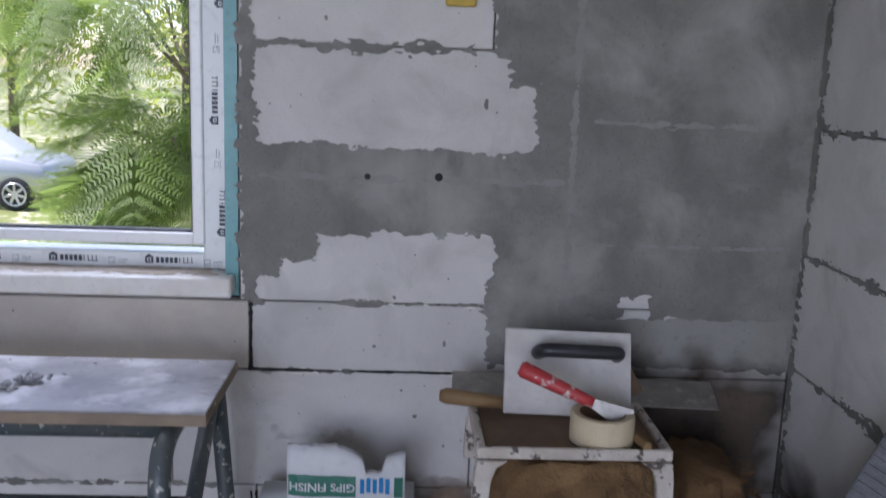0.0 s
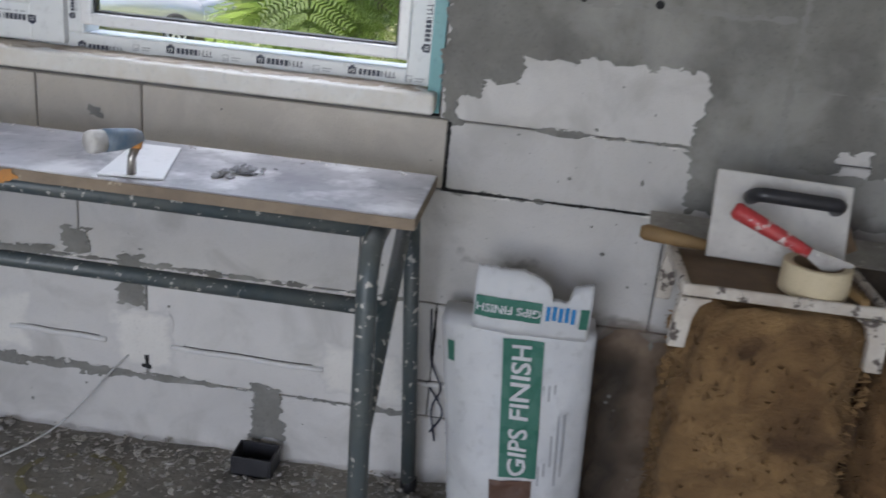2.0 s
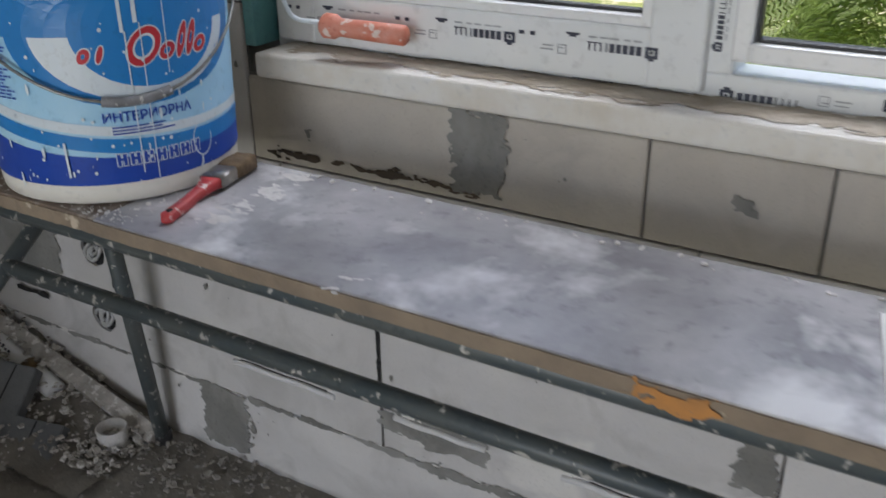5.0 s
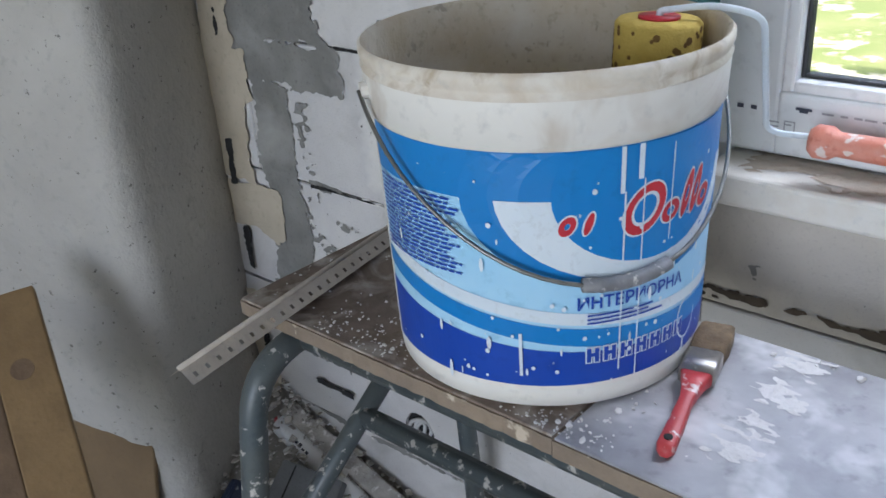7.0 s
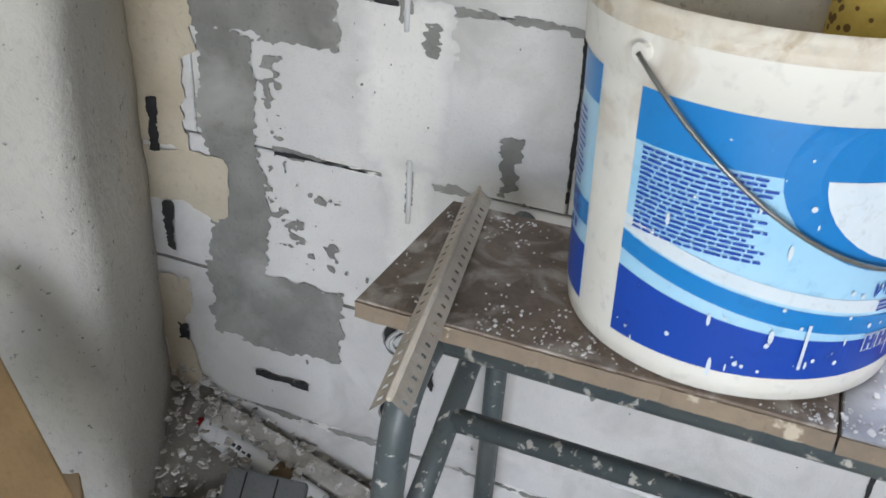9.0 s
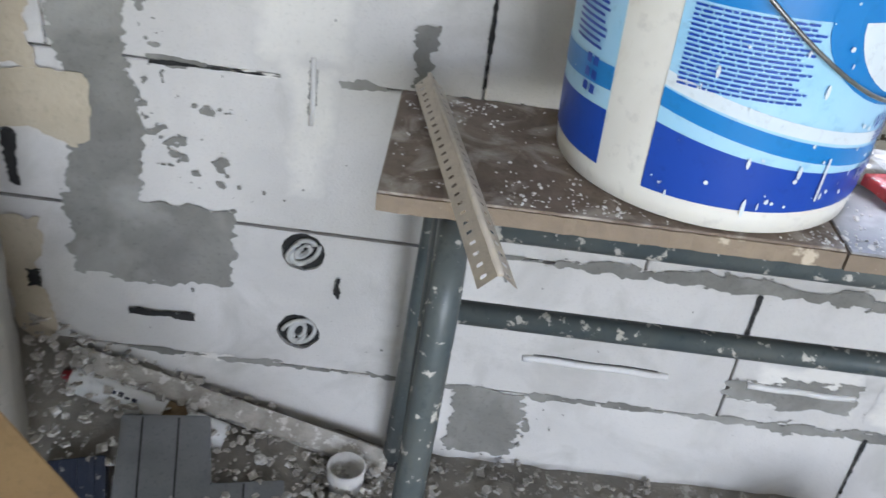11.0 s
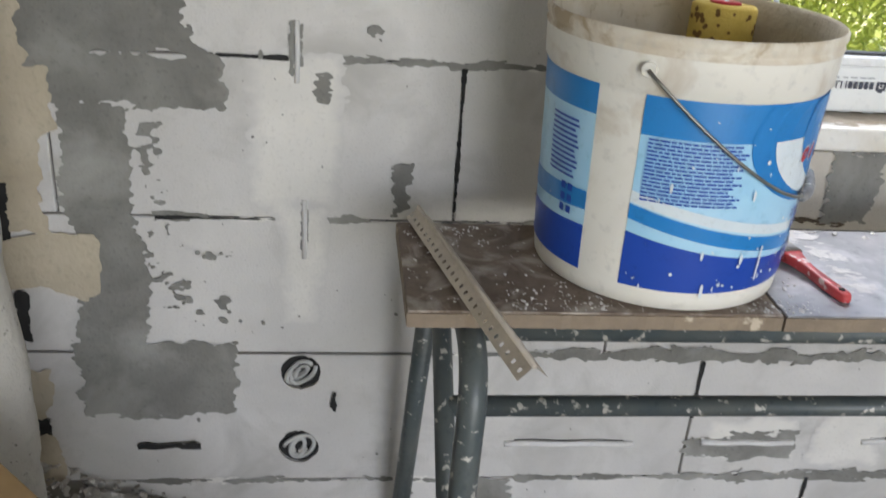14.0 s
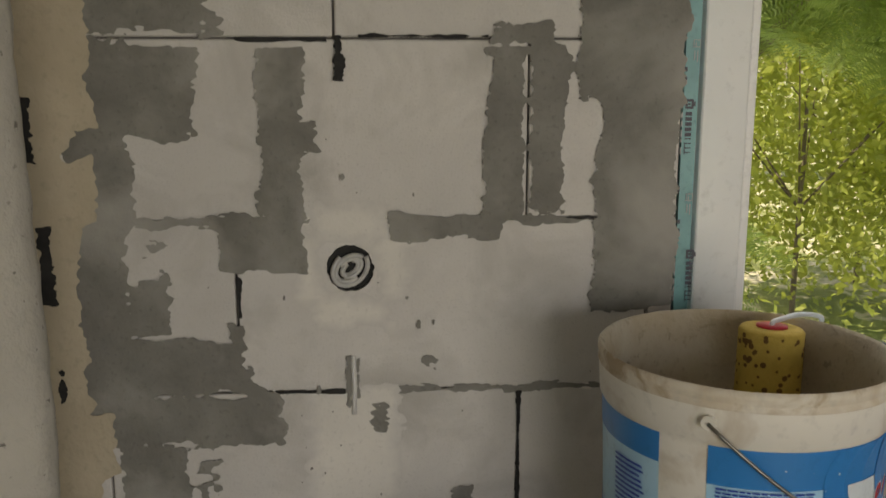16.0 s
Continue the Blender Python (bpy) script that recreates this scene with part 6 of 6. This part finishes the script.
smear("adhesive_patch", ADHESIVE, [(-1.532, -1.409, 1.048, 1.5), (-1.56, -1.409, 1.36, 2.0), (-1.692, -1.578, 1.195, 1.435), (-1.828, -1.675, 1.160, 1.194), (-1.69, -1.60, 1.43, 1.465)], [(-1.638, -1.631, 1.2, 1.42)], on_north(0.0034), wall_north, 15, 0.011, 0.004, 0.0035, sparse=[(-1.84, -1.66, 1.14, 1.21), (-1.72, -1.56, 1.42, 1.5)])
smear("adhesive_patch", ADHESIVE, [(-2.30, -2.07, 1.445, 1.56), (-1.7, -1.41, 1.6, 1.9)], [], on_north(0.0033), wall_north, 19, 0.03, 0.03, 0.005)
smear("cream_plaster", CREAM, [(-2.36, -2.272, 0.66, 1.6), (-2.33, -2.238, 1.33, 1.6), (-2.33, -2.25, 1.2, 1.27), (-2.36, -2.195, 0.548, 0.63), (-2.36, -2.235, 0.82, 0.9), (-2.36, -2.29, 0.1, 0.4)], [], on_north(0.006), wall_north, 23, 0.022, 0.004)
smear("white_filler", FILLER_THIN, [(-1.975, -1.80, 1.06, 1.175), (-1.945, -1.825, 1.02, 1.215), (-1.96, -1.82, 0.70, 0.94), (-1.92, -1.84, 0.48, 0.70)], [(-1.925, -1.852, 1.078, 1.152), (-1.921, -1.839, 0.35, 0.434)], on_north(0.0014), wall_north, 27, 0.014, 0.006, fade=0.022)
smear("white_filler", FILLER_THIN, [(-1.14, -0.96, 0.20, 0.30), (-0.92, -0.78, 0.19, 0.33), (-0.585, -0.46, 0.19, 0.315), (-0.11, 0.06, 0.19, 0.31)], [], on_north(0.0014), wall_north, 29, 0.02, 0.006, fade=0.02)
smear("mortar_stain", ADHESIVE, [(-1.025, -0.945, 0.69, 0.812), (-0.70, -0.632, 0.44, 0.497), (-0.575, -0.515, 0.335, 0.455), (-0.275, -0.198, 0.05, 0.185), (-1.62, -1.50, 0.02, 0.165), (-1.30, -0.72, 0.423, 0.443), (-1.60, -1.30, 0.426, 0.438), (-1.174, -0.965, 0.207, 0.262), (-1.17, -0.5, 0.155, 0.175)], [], on_north(0.0024), wall_north, 31, 0.010, 0.008, 0.0035, label="grey mortar stains under the window", sparse=[(-1.56, -1.44, 0.03, 0.17), (-0.68, -0.44, 0.13, 0.2), (-0.6, -0.48, 0.3, 0.48)])
# thin brown layers, fading at their edges, above the sack and beside it
smear("damp_stain", FADING_BROWN, [(0.15, 0.31, 0.520, 0.560), (0.40, 0.66, -0.05, 0.46)], [], on_north(0.0031), wall_north, 67, 0.03, 0.010, 0.006, "brown stain above the sack and brown patch beside it", fade=0.06)
# thin dark brown strip along the wall behind the bench
smear("mortar_stain", DARK_BROWN, [(-1.38, -0.98, 0.692, 0.702)], [], on_north(0.0022), wall_north, 33, 0.004, 0.006, 0.003)
joints = []
for z, x0, x1 in ((0.431, -1.62, 0.05), (0.677, -2.1, -1.42), (0.165, -2.2, 0.1), (0.931, -2.0, -1.42), (1.187, -2.2, -1.5), (0.165, -0.9, 0.1), (0.431, -1.4, -0.9), (0.677, 0.12, 0.7), (0.818, 0.12, 0.6)):
    joints.append((x0, x1, z - 0.003, z + 0.003))
smear("joint_mortar", ADHESIVE, joints, [], on_north(0.0012), wall_north, 35, 0.0075, 0.004, 0.003, "crumbled grey mortar in the joints")
smear("joint_mortar", FILLER, [(x0, x1, a + 0.003, b - 0.003) for x0, x1, a, b in joints], [], on_north(0.0009), wall_north, 39, 0.008, 0.003, 0.003)
smear("joint_mortar", ADHESIVE, [(WY - 1.2, WY - 0.01, z - 0.006, z + 0.006) for z in (0.455, 0.71, 0.94, 1.185)] + [(WY - 0.03, WY - 0.004, 0.3, 1.5)], [], lambda y, z: (-0.0016, y, z), wall_east, 43, 0.012, 0.012, 0.004)
# soot stain plus corner shade, painted as dark sheets that fade at the edge
smear("soot_stain", SOOT_SHADE_THIN, [(0.80, 1.25, -0.1, 0.74), (0.40, 0.58, -0.1, 0.40)], [], on_north(0.0042), wall_north, 47, 0.05, 0.006, 0.008, "brown-black stain with corner shade painted in", fade=0.11)
smear("soot_stain", SOOT_SHADE_THIN, [(WY - 0.30, WY + 0.1, -0.1, 0.56)], [(WY, WY + 0.2, -0.2, 0.9)], lambda y, z: (-0.0026, y, z), wall_east, 49, 0.04, 0.006, 0.008, fade=0.13)

# cracks and open joints
smear("crack", DARK_HOLE, [(-2.157, -2.054, 0.241, 0.250), (-1.826, -1.820, 0.318, 0.335), (-1.826, -1.821, 0.338, 0.356), (-1.905, -1.893, 1.385, 1.445), (-2.335, -2.318, 1.275, 1.36), (-2.322, -2.304, 1.075, 1.18), (-2.308, -2.300, 0.925, 0.985), (-2.335, -2.318, 0.635, 0.725), (-2.322, -2.306, 0.455, 0.545), (-2.318, -2.296, 0.27, 0.30)], [], on_north(0.0068), wall_north, 53, 0.004, 0.003, 0.0025, "black open cracks")
smear("crack", DARK_HOLE, [(-0.524, -0.502, 0.186, 0.196), (-0.517, -0.507, 0.196, 0.218), (0.106, 0.112, 0.68, 0.815), (0.104, 0.60, 0.676, 0.681), (0.116, 0.121, 0.30, 0.42), (-1.1765, -1.1705, 0.30, 0.42), (-0.919, -0.913, 0.03, 0.16), (-1.643, -1.637, 0.695, 0.925), (-2.10, -1.92, 0.675, 0.678), (-2.0, -1.90, 0.929, 0.933), (-2.04, -1.915, 1.437, 1.442), (-1.87, -1.69, 1.442, 1.446), (-2.05, -2.045, 1.045, 1.105), (-1.58, -1.51, 1.186, 1.190)], [], on_north(0.0029), wall_north, 57, 0.0016, 0.0012, 0.002)
smear("wall_chase", ADHESIVE, [(-1.895, -1.890, 0.905, 0.985), (-1.881, -1.878, 0.92, 0.98), (-1.880, -1.876, 0.625, 0.705), (-1.872, -1.869, 0.64, 0.70)], [], on_north(0.0028), wall_north, 59, 0.002, 0.002, 0.0015, "narrow cable chase")
for x, z0, z1 in ((-1.886, 0.895, 0.985), (-1.875, 0.61, 0.71)):
    bb = bmesh.new()
    tube(bb, [(x, WY - 0.002, z0), (x + 0.001, WY - 0.0035, (z0 + z1) / 2), (x, WY - 0.002, z1)], 0.004, 8)
    part("chase_cable", bb, CONDUIT, wall_north, smooth=True)
for x, z, r in ((0.331, 1.068, 0.006), (0.467, 1.071, 0.008)):
    bb = bmesh.new()
    tube(bb, [(x, WY - 0.0042, z), (x, WY - 0.002, z)], r, 12)
    part("drill_hole", bb, DARK_HOLE, wall_north)
rnd = random.Random(31)
bb = bmesh.new()
for k in range(280):
    x, z = rnd.choice((rnd.uniform(-2.2, -1.42), rnd.uniform(-1.6, 0.1), rnd.uniform(0.1, 0.75))), rnd.uniform(0.05, 1.45)
    if -1.42 < x < 0.1 and z > 0.8:
        continue
    s = rnd.choice((0.0008, 0.0012, 0.0016, 0.0022, 0.004)) * rnd.uniform(0.7, 1.2)
    tall = rnd.choice((1, 1, 1.4, 2.2))
    bb.faces.new([bb.verts.new((x + s * math.cos(-a) * rnd.uniform(0.7, 1.2), WY - 0.0046, z + s * tall * math.sin(-a) * rnd.uniform(0.7, 1.2))) for a in (6.2832 * j / 9 for j in range(9))])
tagged(part("wall_specks", bb, ADHESIVE, wall_north, "small grey specks and dabs"), kind="stuff")
smear("adhesive_dab", ADHESIVE, [(-1.855, -1.84, 0.865, 0.905), (-1.78, -1.77, 0.965, 0.985), (-1.735, -1.715, 0.69, 0.77), (-1.30, -1.28, 0.72, 0.75), (-0.62, -0.60, 0.745, 0.76)], [], on_north(0.0026), wall_north, 63, 0.008, 0.006, 0.003)
smear("adhesive_seam", ADHESIVE_PALE, [(0.718, 0.728, 0.70, 1.6), (0.12, 0.71, 1.060, 1.070), (0.74, 1.15, 0.945, 0.950), (0.76, 1.1, 1.18, 1.188), (0.73, 1.18, 0.70, 0.80)], [], on_north(0.0036), wall_north, 65, 0.004, 0.004, 0.003, "pale trowel ridges")
